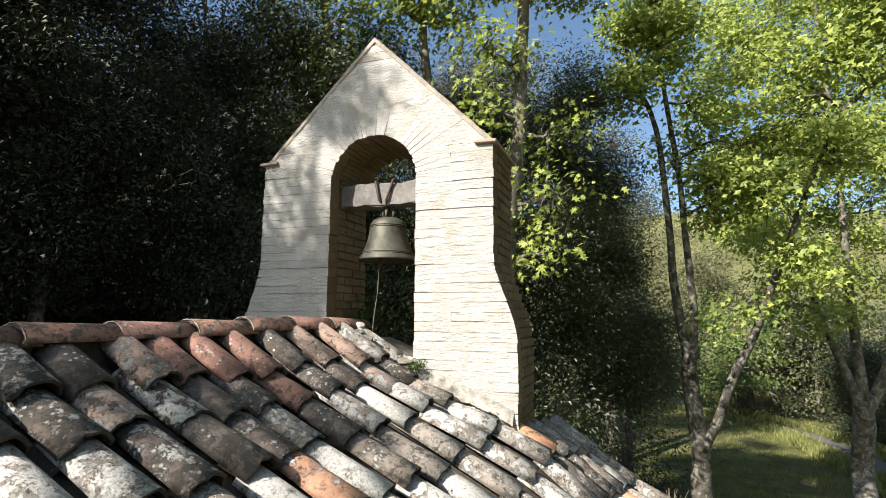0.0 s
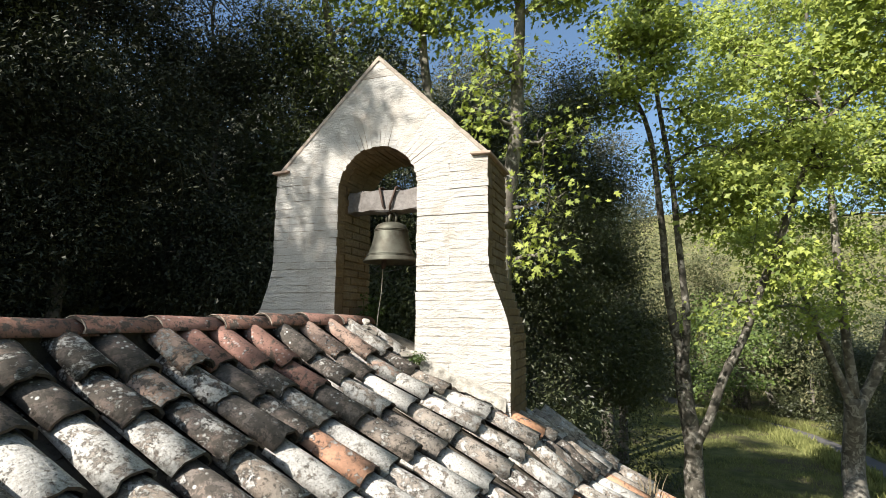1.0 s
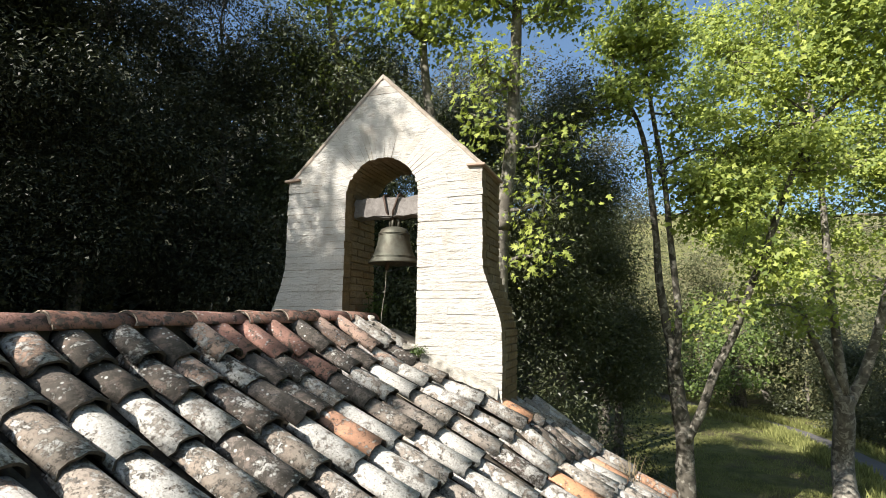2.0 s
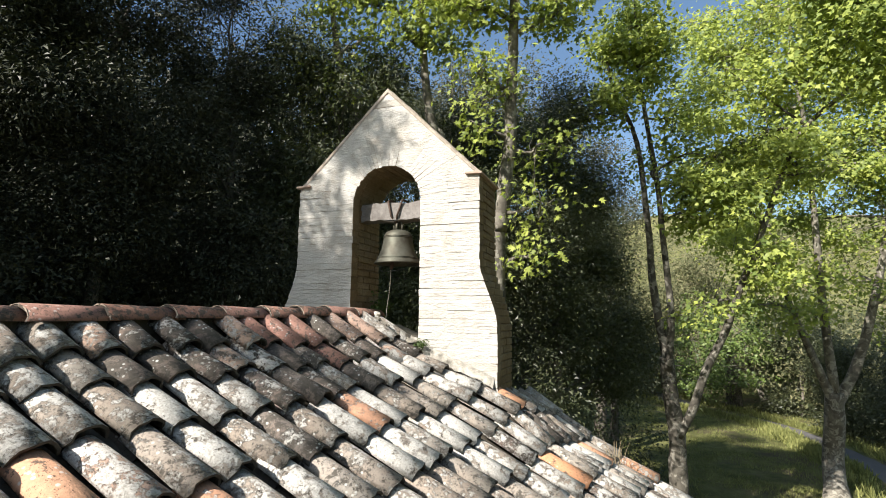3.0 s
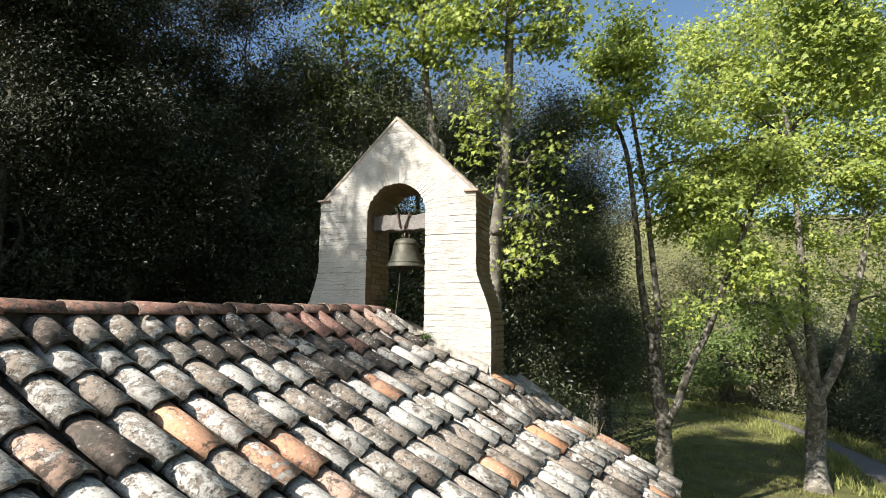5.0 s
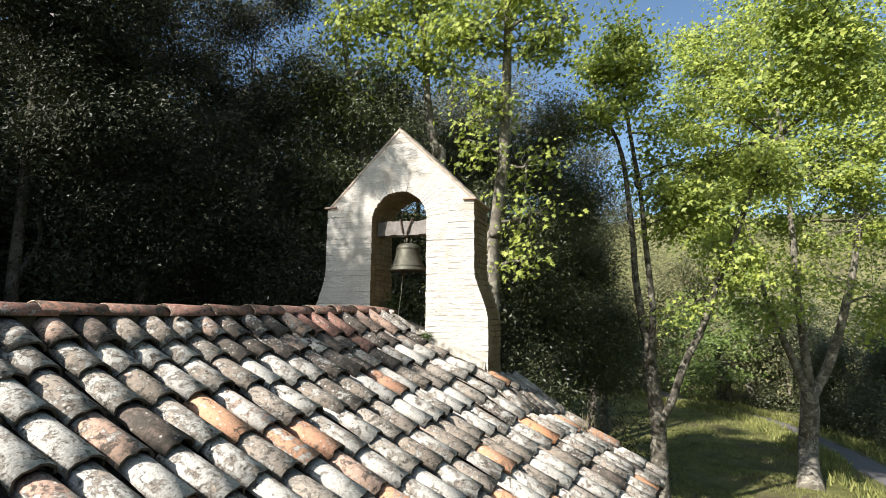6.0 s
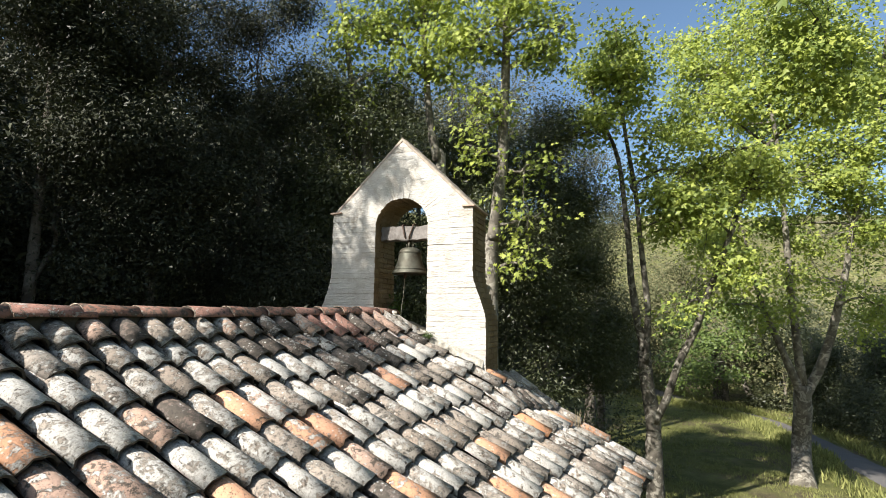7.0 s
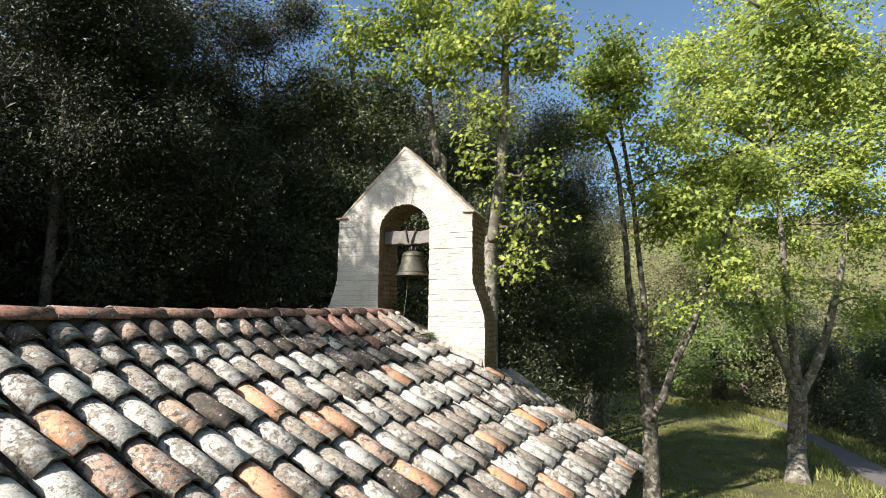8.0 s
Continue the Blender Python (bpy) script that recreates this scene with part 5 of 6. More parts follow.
tree("oak_tree", "dark evergreen oak in the shade behind the belfry", [
    ([(1.38, 15.42, -0.05), (1.53, 15.42, 3.71), (1.38, 15.52, 7.41)], 0.2, 0.05),
], [
    (1.42, 15.29, 8.52, 1.0, 1.06, 1.12, 52),
    (1.88, 15.72, 6.53, 1.0, 1.17, 1.34, 91),
    (1.49, 15.88, 4.31, 1.12, 1.12, 1.12, 91),
    (2.32, 17.19, 4.73, 0.82, 0.99, 1.17, 52),
], MID, 18, "oaks")
tree("oak_tree", "dark evergreen oak in the shade behind the belfry", [
    ([(-1.59, 7.7, -0.05), (-1.44, 7.7, 4.61), (-1.59, 7.8, 9.22)], 0.2, 0.05),
], [
    (-1.58, 7.64, 9.69, 1.12, 1.2, 1.28, 104),
    (-2.96, 7.67, 9.82, 1.32, 1.32, 1.32, 104),
    (-0.67, 6.7, 7.15, 0.72, 1.22, 1.72, 104),
    (-2.38, 5.66, 6.39, 0.69, 0.9, 1.11, 78),
], MID, 19, "oaks")
tree("oak_tree", "dark evergreen oak in the shade behind the belfry", [
    ([(-3.11, 4.57, -0.05), (-2.96, 4.57, 4.29), (-3.11, 4.67, 8.58)], 0.2, 0.05),
], [
    (-3.1, 4.52, 8.98, 0.93, 1.06, 1.2, 130),
    (-3.68, 4.13, 10.29, 0.93, 0.93, 0.93, 91),
    (-2.86, 5.48, 10.4, 0.86, 0.86, 0.86, 65),
    (-3.84, 3.79, 8.45, 0.77, 0.96, 1.15, 104),
    (-2.74, 6.43, 7.63, 0.89, 1.04, 1.19, 78),
    (-2.66, 5.63, 5.84, 0.83, 0.76, 0.69, 65),
], MID, 20, "oaks")
tree("oak_tree", "grey-brown evergreen oak standing tall behind the belfry", [
    ([(-8.09, 14.00, -0.1), (-7.89, 14.00, 7.41), (-8.09, 14.10, 13.81)], 0.24, 0.05),
], [
    (-8.11, 13.87, 13.61, 1.50, 1.50, 1.27, 90),
    (-9.11, 14.37, 12.01, 1.60, 1.60, 1.36, 90),
    (-7.49, 14.00, 11.61, 1.60, 1.60, 1.36, 90),
    (-7.85, 13.58, 9.61, 1.90, 1.90, 1.61, 90),
], dict(MID, mat=leaf_grey, per=52, spread=0.42, size=0.135), 110, "oaks")
tree("oak_tree", "grey-brown evergreen oak standing tall behind the belfry", [
    ([(-6.68, 16.50, -0.1), (-6.48, 16.50, 8.16), (-6.68, 16.60, 15.32)], 0.24, 0.05),
], [
    (-6.65, 16.62, 15.12, 1.50, 1.50, 1.27, 90),
    (-7.76, 16.38, 13.52, 1.60, 1.60, 1.36, 90),
    (-5.66, 16.45, 13.12, 1.60, 1.60, 1.36, 90),
    (-6.54, 16.16, 11.12, 1.90, 1.90, 1.61, 90),
], dict(MID, mat=leaf_grey, per=52, spread=0.42, size=0.135), 111, "oaks")
tree("oak_tree", "grey-brown evergreen oak standing tall behind the belfry", [
    ([(-3.52, 15.00, -0.1), (-3.32, 15.00, 7.38), (-3.52, 15.10, 13.75)], 0.24, 0.05),
], [
    (-3.68, 14.61, 13.55, 1.50, 1.50, 1.27, 90),
    (-4.32, 15.42, 11.95, 1.60, 1.60, 1.36, 90),
    (-2.57, 15.27, 11.55, 1.60, 1.60, 1.36, 90),
    (-3.59, 15.25, 9.55, 1.90, 1.90, 1.61, 90),
], dict(MID, mat=leaf_grey, per=52, spread=0.42, size=0.135), 112, "oaks")
tree("oak_tree", "grey-brown evergreen oak standing tall behind the belfry", [
    ([(-0.72, 17.50, -0.1), (-0.52, 17.50, 7.62), (-0.72, 17.60, 14.23)], 0.24, 0.05),
], [
    (-0.96, 17.29, 14.03, 1.50, 1.50, 1.27, 90),
    (-1.42, 17.73, 12.43, 1.60, 1.60, 1.36, 90),
    (0.13, 17.09, 12.03, 1.60, 1.60, 1.36, 90),
    (-0.86, 17.21, 10.03, 1.90, 1.90, 1.61, 90),
], dict(MID, mat=leaf_grey, per=52, spread=0.42, size=0.135), 113, "oaks")
tree("oak_tree", "grey-brown evergreen oak standing tall behind the belfry", [
    ([(0.76, 19.00, -0.1), (0.96, 19.00, 6.69), (0.76, 19.10, 12.38)], 0.24, 0.05),
], [
    (0.63, 19.31, 12.18, 1.50, 1.50, 1.27, 90),
    (-0.22, 19.39, 10.58, 1.60, 1.60, 1.36, 90),
    (1.89, 18.55, 10.18, 1.60, 1.60, 1.36, 90),
    (0.69, 18.99, 8.18, 1.90, 1.90, 1.61, 90),
], dict(MID, mat=leaf_grey, per=52, spread=0.42, size=0.135), 114, "oaks")
tree("oak_tree", "grey-brown evergreen oak standing tall behind the belfry", [
    ([(-9.28, 13.00, -0.1), (-9.08, 13.00, 8.20), (-9.28, 13.10, 15.39)], 0.24, 0.05),
], [
    (-9.57, 12.92, 15.19, 1.50, 1.50, 1.27, 90),
    (-9.84, 12.61, 13.59, 1.60, 1.60, 1.36, 90),
    (-8.32, 12.62, 13.19, 1.60, 1.60, 1.36, 90),
    (-9.23, 13.40, 11.19, 1.90, 1.90, 1.61, 90),
], dict(MID, mat=leaf_grey, per=52, spread=0.42, size=0.135), 115, "oaks")
tree("oak_tree", "grey-brown evergreen oak standing tall behind the belfry", [
    ([(-6.14, 20.00, -0.1), (-5.94, 20.00, 9.50), (-6.14, 20.10, 18.00)], 0.26, 0.05),
], [
    (-6.03, 20.28, 17.70, 1.60, 1.60, 1.36, 80),
    (-7.03, 20.01, 16.00, 1.80, 1.80, 1.53, 80),
    (-5.20, 20.50, 15.50, 1.80, 1.80, 1.53, 80),
    (-6.27, 19.65, 13.00, 2.20, 2.20, 1.87, 80),
], dict(MID, mat=leaf_grey, per=48, spread=0.5, size=0.17), 120, "oaks")
tree("oak_tree", "grey-brown evergreen oak standing tall behind the belfry", [
    ([(-3.68, 21.00, -0.1), (-3.48, 21.00, 9.38), (-3.68, 21.10, 17.75)], 0.26, 0.05),
], [
    (-3.82, 20.76, 17.45, 1.60, 1.60, 1.36, 80),
    (-4.68, 20.77, 15.75, 1.80, 1.80, 1.53, 80),
    (-2.92, 20.83, 15.25, 1.80, 1.80, 1.53, 80),
    (-3.79, 21.07, 12.75, 2.20, 2.20, 1.87, 80),
], dict(MID, mat=leaf_grey, per=48, spread=0.5, size=0.17), 121, "oaks")
tree("oak_tree", "grey-brown evergreen oak standing tall behind the belfry", [
    ([(-9.10, 19.00, -0.1), (-8.90, 19.00, 9.57), (-9.10, 19.10, 18.15)], 0.26, 0.05),
], [
    (-9.28, 18.57, 17.85, 1.60, 1.60, 1.36, 80),
    (-10.18, 19.04, 16.15, 1.80, 1.80, 1.53, 80),
    (-8.17, 19.23, 15.65, 1.80, 1.80, 1.53, 80),
    (-8.92, 18.91, 13.15, 2.20, 2.20, 1.87, 80),
], dict(MID, mat=leaf_grey, per=48, spread=0.5, size=0.17), 122, "oaks")
tree("oak_tree", "tall dark holm oak crowding the chapel's shaded side", [
    ([(-4.86, 3.21, -0.05), (-4.71, 3.21, 5.04), (-4.86, 3.31, 10.09)], 0.17, 0.05),
], [
    (-4.86, 3.17, 10.34, 1.4, 1.4, 1.4, 195),
    (-5.05, 2.83, 8.44, 1.34, 1.28, 1.22, 195),
    (-3.83, 3.44, 7.12, 0.86, 1.1, 1.34, 143),
    (-4.65, 2.65, 6.81, 1.29, 1.11, 0.94, 156),
    (-5.0, 3.42, 12.12, 1.33, 1.13, 0.93, 117),
], OAK, 21, "oaks")
tree("oak_tree", "tall dark holm oak crowding the chapel's shaded side", [
    ([(-5.67, 1.32, -0.05), (-5.52, 1.32, 5.03), (-5.67, 1.42, 10.05)], 0.17, 0.05),
], [
    (-5.56, 1.33, 10.28, 1.34, 1.34, 1.34, 208),
    (-5.02, 1.24, 8.37, 1.28, 1.17, 1.06, 182),
    (-5.2, 1.17, 6.86, 1.25, 1.09, 0.94, 156),
    (-5.37, 1.74, 11.67, 0.94, 0.94, 0.94, 78),
], OAK, 22, "oaks")
tree("oak_tree", "tall dark holm oak crowding the chapel's shaded side", [
    ([(-6.17, -0.4, -0.05), (-6.02, -0.4, 4.79), (-6.17, -0.3, 9.58)], 0.17, 0.05),
], [
    (-6.25, -0.47, 9.87, 1.34, 1.15, 0.96, 208),
    (-5.84, -0.15, 8.54, 1.24, 1.05, 0.86, 169),
    (-5.96, -0.19, 6.99, 1.4, 1.26, 1.12, 169),
    (-6.58, -0.71, 10.81, 1.53, 1.15, 0.77, 117),
    (-5.59, 0.16, 10.92, 1.01, 0.91, 0.81, 104),
], OAK, 23, "oaks")
tree("oak_tree", "tall dark holm oak crowding the chapel's shaded side", [
    ([(-7.03, -1.64, -0.05), (-6.88, -1.64, 4.26), (-7.03, -1.54, 8.53)], 0.17, 0.05),
], [
    (-7.13, -1.4, 8.08, 0.96, 0.83, 0.7, 78),
    (-6.76, -1.37, 7.27, 1.02, 1.15, 1.28, 143),
    (-7.86, -1.82, 7.67, 0.94, 0.98, 1.02, 78),
], OAK, 24, "oaks")
sprig_at = [(3.68, -2.41, 7.66), (3.93, -2.23, 7.74)]

# unseen oaks added on the sunny side to shade the wood's edge and dapple the belfry
for k, (x, y, h) in enumerate([(-8.4, -5.6, 11.2), (-11.5, -5.0, 11.8), (-9.4, -10, 12), (-12.5, -7.5, 12.5), (-11.0, -6.0, 12), (-13.5, -4.0, 12.5), (-9.8, -6.2, 11.2), (-8.6, -8.2, 11.5)]):
    tree("oak_tree", "unseen holm oak added to shade the wood's edge", [([(x, y, ground_height(x, y) - 0.1), (x + 0.3, y, h * 0.5), (x, y + 0.2, h)], 0.3, 0.06)],
         [(x, y, h - 2.5, 2.6, 2.6, 2.8, 130), (x + 0.6, y + 1.5, h - 6, 2.8, 2.8, 3.0, 120), (x + 0.8, y - 1.5, h - 6.5, 2.8, 2.8, 3.2, 110)], dict(OAK, clump=9, per=50, spread=0.4, size=0.36), 40 + k, "oaks")
tree("oak_tree", "holm oak whose crown dapples the belfry", [([(-6.8, -8.0, 0.0), (-6.4, -7.6, 5.0), (-4.4, -6.0, 10.0)], 0.22, 0.05)],
     [(-3.75, -5.25, 10.55, 0.42, 0.8, 1.15, 100), (-3.62, -5.0, 9.75, 0.42, 0.6, 0.6, 64), (-3.28, -5.25, 12.0, 0.36, 0.6, 0.5, 28), (-2.95, -7.1, 10.1, 0.30, 0.75, 0.22, 20), (-3.3, -6.5, 10.45, 0.3, 0.5, 0.3, 8), (-4.4, -5.8, 10.6, 0.8, 1.2, 1.2, 60)], dict(OAK, clump=7, per=60, spread=0.10, size=0.085), 50, "oaks")
# more trees round the clearing, away from the sun: unseen, added to cut the sky's light
for k, (x, y, h) in enumerate([(14, -12, 14), (17, 5, 14)]):
    tree("oak_tree", "unseen tall oak added to hold back sky light", [([(x, y, -0.1), (x + 0.3, y, h * 0.5), (x, y + 0.2, h)], 0.3, 0.06)],
         [(x, y, h - 2.5, 2.6, 2.6, 2.8, 120), (x + 0.6, y + 1.8, h - 6, 2.8, 2.8, 3.0, 110), (x + 0.8, y - 1.8, h - 7, 2.8, 2.8, 3.2, 110)], dict(MID, per=26, spread=0.4, size=0.32), 60 + k, "oaks")

# the near twig of the overhanging plane tree, with a few large leaves
overhang = [o for o in bpy.data.objects if o.get("label", "").startswith("plane tree whose leafy")][0]
base = Vector(overhang.location)
for k, p in enumerate(sprig_at):
    part("sprig", leaves_mesh("sprig", [Vector(p) - base], 9, 0.075, 0.105, PLANE_LEAF, PLANE_TRIS, leaf_plane, 77 + k, 0.9, 0.5), leaf_plane, overhang, "low twig of broad green leaves")




def wood_band(name, label, spots, size, per, mat, seed, spread=1.8):
    """Far trees too many to count: clumps of tufts at spots (x, y, height, spread)."""
    g = np.random.default_rng(seed)
    cen = []
    for x, y, h, w in spots:
        z = ground_height(x, y)
        for _ in range(int(10 + 3 * h)):
            d = g.normal(0, 1, 3)
            d /= np.linalg.norm(d)
            r = g.uniform(0.5, 1.0)
            cen.append((x + d[0] * w * r, y + d[1] * w * r, z + h * 0.5 + d[2] * h * 0.5 * r))
    me = leaves_mesh(name, cen, per, size * spread, size, SMALL_LEAF, SMALL_TRIS, mat, seed, 0.5, 0.7)
    return tagged(new(name, me), label, "woods", kind="stuff")


def track_x(y):
    """Where the gravel track runs at that y."""
    return float(np.interp(y, [20, 27.6, 30, 31.8, 35, 42, 51, 60], [11.1, 10.3, 9.4, 8.0, 5.7, 3.3, -0.3, -10]))


wood_rng = random.Random(8)
edge = []
while len(edge) < 150:
    x, y = wood_rng.uniform(-16, 44), wood_rng.uniform(31, 52)
    if abs(x - track_x(y)) < 2.6 or (abs(x - 4) < 6 and y < 34):
        continue
    edge.append((x, y, wood_rng.uniform(3.5, 9.0), wood_rng.uniform(1.2, 2.4)))
brush = []
for _ in range(60):
    brush.append((wood_rng.uniform(13.2, 26), wood_rng.uniform(20, 32), wood_rng.uniform(1.2, 4.0), wood_rng.uniform(0.8, 1.6)))
for _ in range(12):
    x, y = wood_rng.uniform(-6, 9), wood_rng.uniform(36, 42)
    if abs(x - track_x(y)) > 2.4:
        brush.append((x, y, wood_rng.uniform(1.0, 3.2), wood_rng.uniform(0.8, 1.5)))
for _ in range(30):
    brush.append((wood_rng.uniform(-8, 2.2), wood_rng.uniform(12, 26), wood_rng.uniform(1.0, 3.5), wood_rng.uniform(0.8, 1.6)))
wood_band("undergrowth", "dark green shrubs and brambles under the trees", brush, 0.13, 44, leaf_mid, 9, 2.2)
wood_band("woods", "olive-green trees and scrub along the meadow's far edge", edge, 0.26, 34, leaf_far, 5)
hill = []
while len(hill) < 750:
    x, y = wood_rng.uniform(-60, 190), wood_rng.uniform(50, 250)
    if math.hypot(x - 8, y) > 54:
        hill.append((x, y, wood_rng.uniform(4, 8), wood_rng.uniform(1.8, 3.0)))
wood_band("far_woods", "distant olive-green woods on the slope", hill, 0.75, 7, leaf_far, 6)
slope = []
for _ in range(120):
    x = wood_rng.uniform(-24, -8.5)
    slope.append((x, wood_rng.uniform(-2, 22), wood_rng.uniform(9, 16), wood_rng.uniform(1.6, 2.8)))
# low clumps outside the view, added to keep sun off the wood
for _ in range(46):
    slope.append((wood_rng.uniform(-12, -6.2), wood_rng.uniform(-14, -3.5), wood_rng.uniform(6, 8), wood_rng.uniform(1.6, 2.4)))
for _ in range(40):
    slope.append((wood_rng.uniform(-9, -1), wood_rng.uniform(9, 24), wood_rng.uniform(4, 10), wood_rng.uniform(1.5, 2.4)))
# unseen row along the wood's near edge, added to shade its front
for _ in range(44):
    slope.append((wood_rng.uniform(-7.8, -5.0), wood_rng.uniform(-13, -4.5), wood_rng.uniform(8.0, 10.0), wood_rng.uniform(1.1, 1.5)))
for _ in range(70):
    slope.append((wood_rng.uniform(-15, -4.6), wood_rng.uniform(1, 16), wood_rng.uniform(2.5, 4.5), wood_rng.uniform(1.0, 1.8)))
# unseen clumps towards the sun, added to darken the wood's lower part
for _ in range(60):
    slope.append((wood_rng.uniform(-11.0, -7.4), wood_rng.uniform(-7.0, 1.5), wood_rng.uniform(9.0, 10.2), wood_rng.uniform(1.5, 2.2)))
# unseen ring round the clearing, added to block light from the sky
for _ in range(50):
    a = wood_rng.uniform(-1.75, 0.35)
    r = wood_rng.uniform(12.5, 17)
    slope.append((4.5 + r * math.cos(a), -4.0 + r * math.sin(a), wood_rng.uniform(9, 16), wood_rng.uniform(1.8, 3.0)))
wood_band("oak_wood", "dense dark evergreen wood on the slope beside the chapel, plus unseen clumps added for shade", slope, 0.20, 28, leaf_oak, 7, 2.2)
heart = [(wood_rng.uniform(-26, -12.5), wood_rng.uniform(-6, 26), wood_rng.uniform(9, 14), wood_rng.uniform(1.8, 3.0)) for _ in range(170)]
heart += [(wood_rng.uniform(-10, -2), wood_rng.uniform(12, 26), wood_rng.uniform(5, 9), wood_rng.uniform(1.8, 2.6)) for _ in range(60)]
heart += [(wood_rng.uniform(-16, -7), wood_rng.uniform(3, 17), wood_rng.uniform(11, 15), wood_rng.uniform(1.8, 2.6)) for _ in range(70)]
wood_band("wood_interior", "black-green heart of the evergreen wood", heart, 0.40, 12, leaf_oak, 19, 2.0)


# ---- grass ----
BLADE = [(-0.05, 0, 0), (0.05, 0, 0), (0.03, 0.6, 0.06), (0.0, 1.0, 0.2)]
BLADE_TRIS = [(0, 1, 2), (0, 2, 3)]


def grass():
    """Tufts of grass over the lawn, thicker in patches, and taller beside the track."""
    rng = random.Random(23)
    low, tall = [], []
    while len(low) < 9000:
        x, y = rng.uniform(1.5, 17), rng.uniform(6, 36)
        if abs(x - track_x(max(y, 20))) < 1.15 and y > 8:
            continue
        if noise.noise(Vector((x * 0.5, y * 0.5, 3.0))) > -0.15:
            low.append((x, y, ground_height(x, y)))
    while len(tall) < 700:
        y = rng.uniform(20, 34)
        x = track_x(y) - rng.uniform(0.9, 1.7)
        tall.append((x, y, ground_height(x, y)))
    while len(tall) < 1300:
        y = rng.uniform(12, 42)
        x = track_x(max(y, 20)) + rng.choice((-1, 1)) * rng.uniform(1.2, 2.0)
        tall.append((x, y, ground_height(x, y)))
    for name, label, cen, per, spread, size, seed in (("grass", "short patchy lawn grass", low, 7, 0.12, 0.11, 61), ("tall_grass", "tall pale grass beside the track", tall, 11, 0.16, 0.34, 62)):
        g = np.random.default_rng(seed)
        c = np.repeat(np.asarray(cen), per, axis=0)
        n = len(c)
        p = c + np.column_stack([g.normal(0, spread, n), g.normal(0, spread, n), np.zeros(n)])
        tip = g.normal(0, 0.45, (n, 3))
        tip[:, 2] = 1.0
        tip /= np.linalg.norm(tip, axis=1, keepdims=True)
        a = g.uniform(0, 2 * np.pi, n)
        side = np.column_stack([np.cos(a), np.sin(a), np.zeros(n)])
        nor = np.cross(side, tip)
        t = np.asarray(BLADE)[None]
        s = (size * g.uniform(0.5, 1.3, n))[:, None, None]
        v = p[:, None, :] + s * (t[..., 0:1] * 1.6 * side[:, None] + t[..., 1:2] * tip[:, None] + t[..., 2:3] * nor[:, None])
        f = (np.arange(n)[:, None, None] * 4 + np.asarray(BLADE_TRIS)[None]).reshape(-1, 3)
        tagged(new(name, mesh_arrays(name, v.reshape(-1, 3), f, grass_mat)), label, "grass", kind="stuff")


grass_mat = leaf_material("grass_blade", (0.34, 0.34, 0.12), (0.14, 0.16, 0.05), (0.30, 0.33, 0.09), 0.6, 0.2, 0.2)
grass()


# ---- weeds and litter on the masonry ----
def weed(name, label, at, blades, height, mat, seed, spread=0.05, width=0.012):
    """A tuft of narrow bent blades or stalks with small leaves, growing from a crack."""
    rng = random.Random(seed)
    stalk = Shape()
    tips = []
    for _ in range(blades):
        a = rng.uniform(0, 2 * math.pi)
        r = rng.uniform(0, spread)
        h = height * rng.uniform(0.45, 1.0)
        lean = h * rng.uniform(0.1, 0.55)
        p = Vector((r * math.cos(a), r * math.sin(a), 0))
        q = p + Vector((lean * math.cos(a), lean * math.sin(a), h))
        mid = (p + q) / 2 + Vector((0, 0, 0.12 * h))
        stalk.tube([p, mid, q], [width * 0.22, width * 0.18, width * 0.06], 4, False)
        tips += [p.lerp(q, 0.45), p.lerp(q, 0.7), mid, q]
    top = new(name)
    top.location = at
    tagged(top, label, "plant")
    part("stalks", stalk.mesh("stalks", mat), mat, top)
    return top, tips


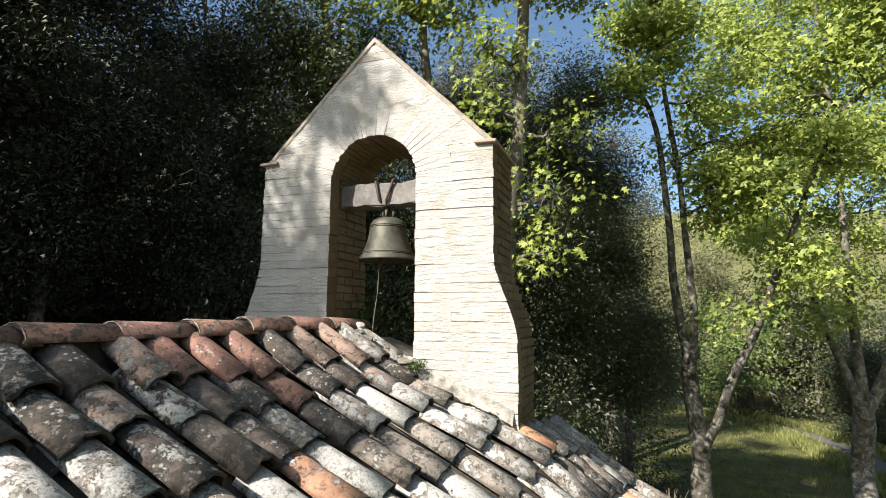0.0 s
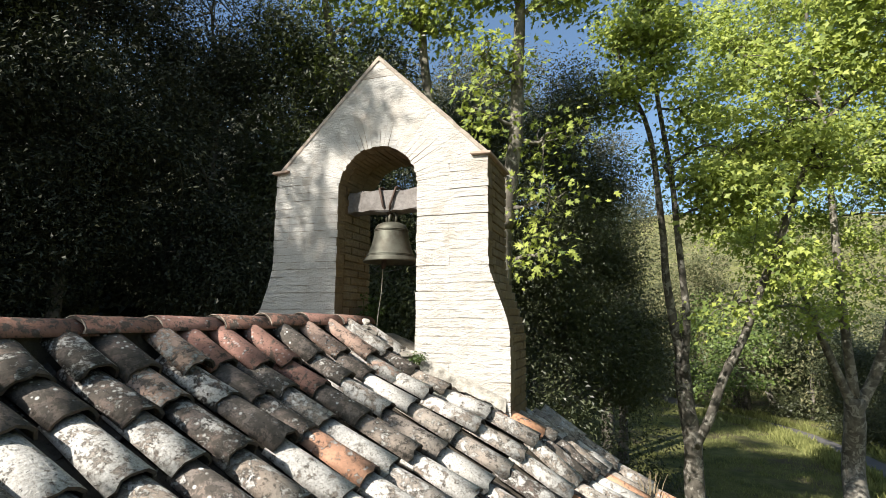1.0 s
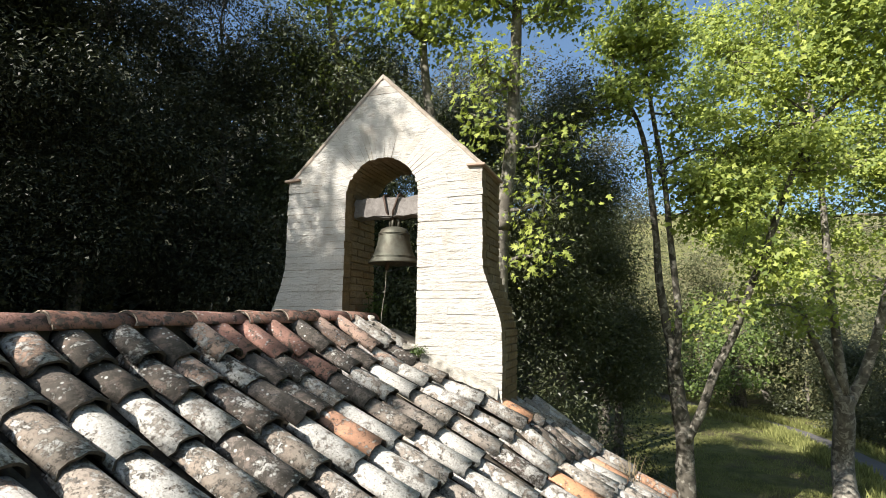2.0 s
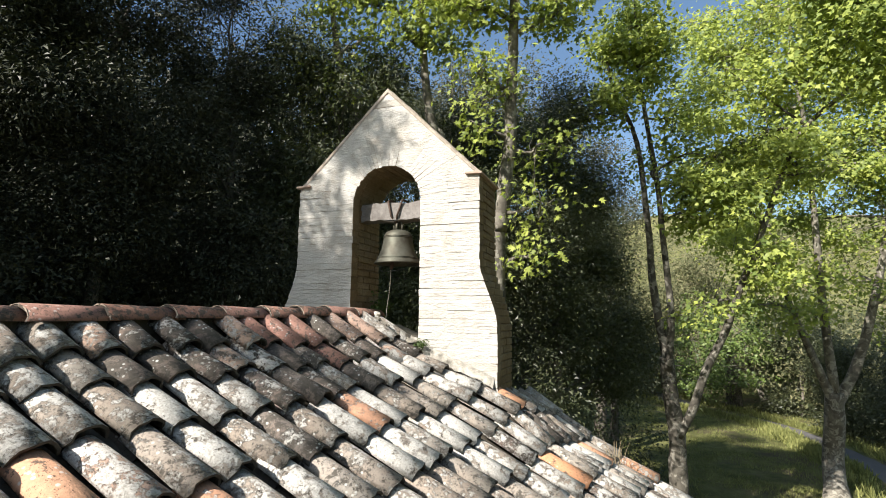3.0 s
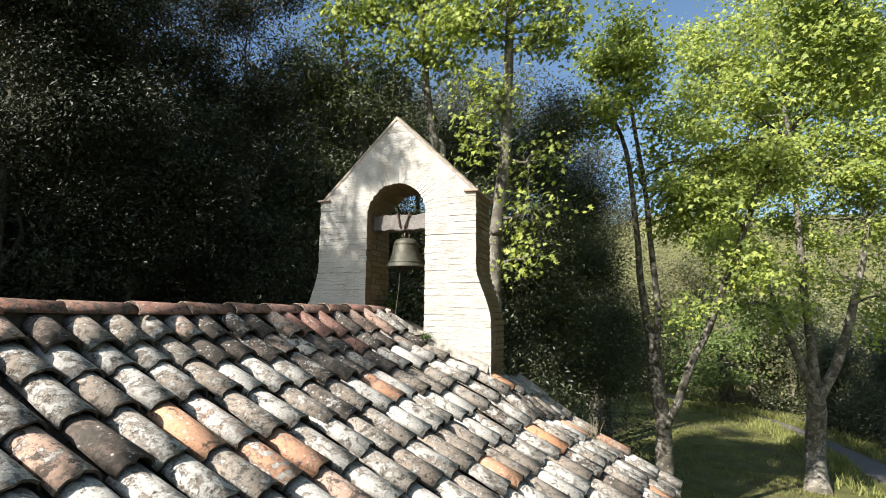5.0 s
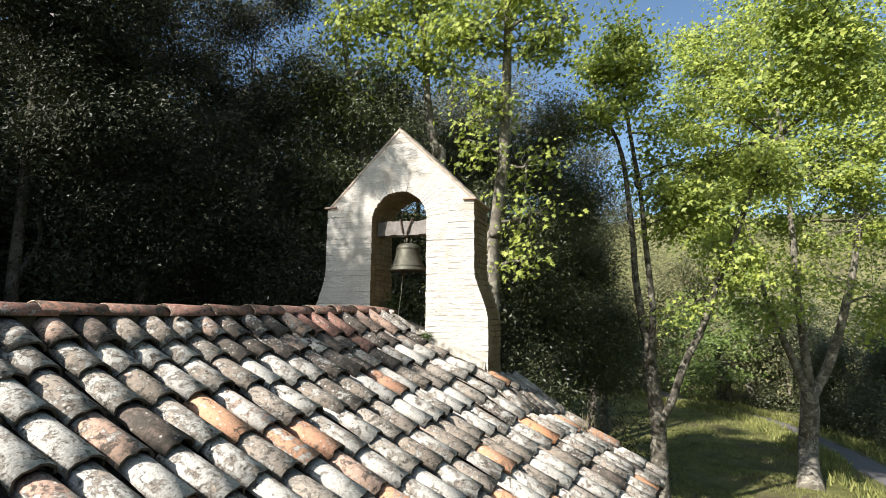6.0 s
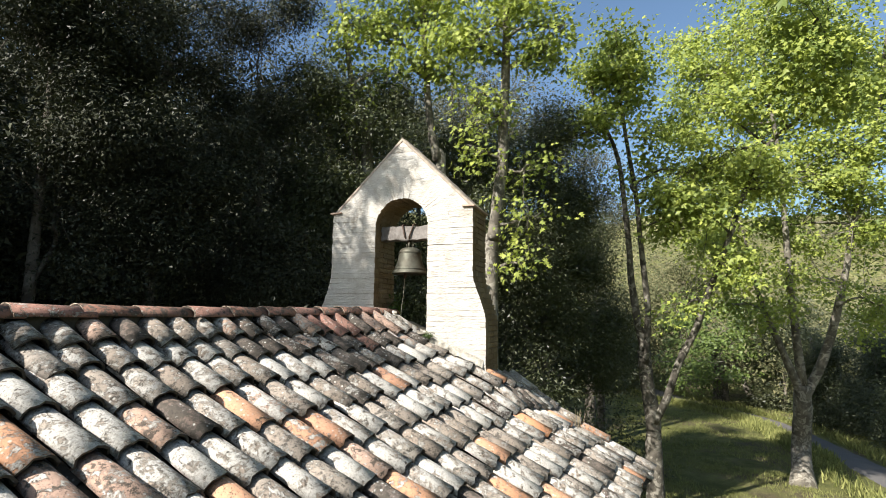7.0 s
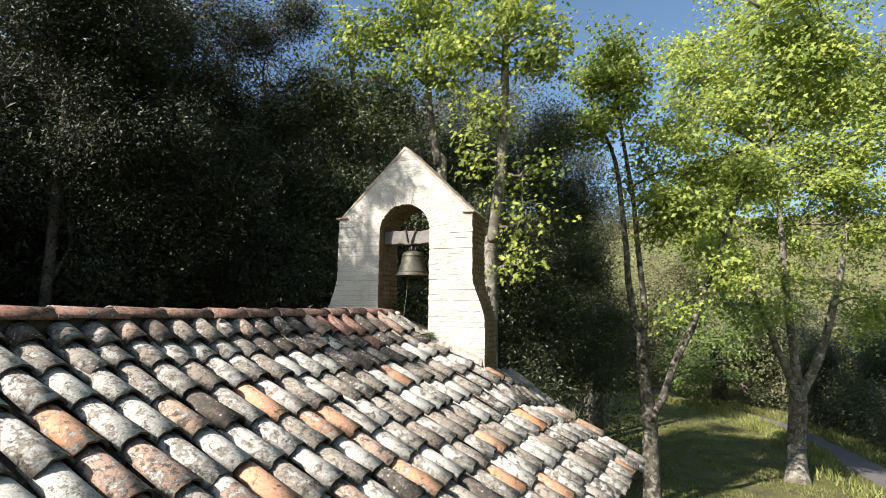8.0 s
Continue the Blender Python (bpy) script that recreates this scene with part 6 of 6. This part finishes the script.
top, tips = weed("fern", "small green fern growing at the belfry's jamb", (-0.27, 0.42, 5.48), 16, 0.36, leaf_weed, 5, 0.07)
part("leaves", leaves_mesh("leaves", tips, 7, 0.025, 0.045, OAK_LEAF, OAK_TRIS, leaf_weed, 3), leaf_weed, top)
top, tips = weed("weed", "green weed rooted in the mortar at the pier's foot", (0.40, -0.05, crown_z(0.40) - 0.03), 9, 0.08, leaf_weed, 6, 0.05)
part("leaves", leaves_mesh("leaves", tips, 5, 0.02, 0.024, OAK_LEAF, OAK_TRIS, leaf_weed, 4), leaf_weed, top)
straw = simple_stone("dry_stalk", (0.36, 0.29, 0.18), (0.22, 0.17, 0.10), 30)
weed("dry_weed", "dry brown weed stalks standing on the roof's verge", (2.02, 0.86, crown_z(2.02, 0.86) - 0.07), 16, 0.24, straw, 7, 0.09, 0.016)


def stone(at, size, seed, label):
    bm = bmesh.new()
    bmesh.ops.create_icosphere(bm, subdivisions=2, radius=1.0)
    rough = 0.25 if label.startswith("white") else 0.55
    for v in bm.verts:
        v.co = v.co * (1 + rough * noise.noise(v.co * 1.6 + Vector((seed, 0, 0))) + 0.3 * rough * noise.noise(v.co * 4.0 + Vector((seed, 3, 0))))
        v.co = Vector((v.co.x * size[0], v.co.y * size[1], v.co.z * size[2])) + Vector(at)
    me = bpy.data.meshes.new("stone")
    bm.to_mesh(me)
    bm.free()
    me.materials.append(pale_mortar if label.startswith("white") else sill_mat)
    return tagged(new("stone", me), label, "stone", "" if label.startswith("white") else "rubble at the belfry")


rubble_rng = random.Random(44)
for k in range(10):
    x = -0.30 + 0.62 * k / 9 + rubble_rng.uniform(-0.02, 0.02)
    y = rubble_rng.uniform(-0.10, 0.02)
    w = rubble_rng.uniform(0.03, 0.07)
    stone((x, y, min(crown_z(x, y), 5.58) - 0.03 + 0.1 * w), (w, 0.7 * w, 0.5 * w), 10 + k, "rough grey-brown stone bedded in mortar before the belfry opening")
stone((-0.06, 0.02, 5.60), (0.04, 0.035, 0.03), 2, "white stone lying at the ridge's end")


# ---- pieces: bricks and roof tiles ----
front_courses()
arch_rings()
side_courses()
for i, j, m in near_covers:
    mark = TILE_KINDS.get((i, j))
    if mark is None:
        mat = tile_dark if tile_rng.random() < 0.12 else tile_lichen
        if i > 4 and tile_rng.random() < 0.04:
            mat = tile_orange
    else:
        mat = {"o": tile_orange, "p": tile_pink, "r": tile_red, "d": tile_dark, "l": tile_lichen}[mark]
    ob = chapel_part("roof_tile", tile_rng.choice(cover_meshes[mat.name]), None, "", roof)
    ob.matrix_basis = m
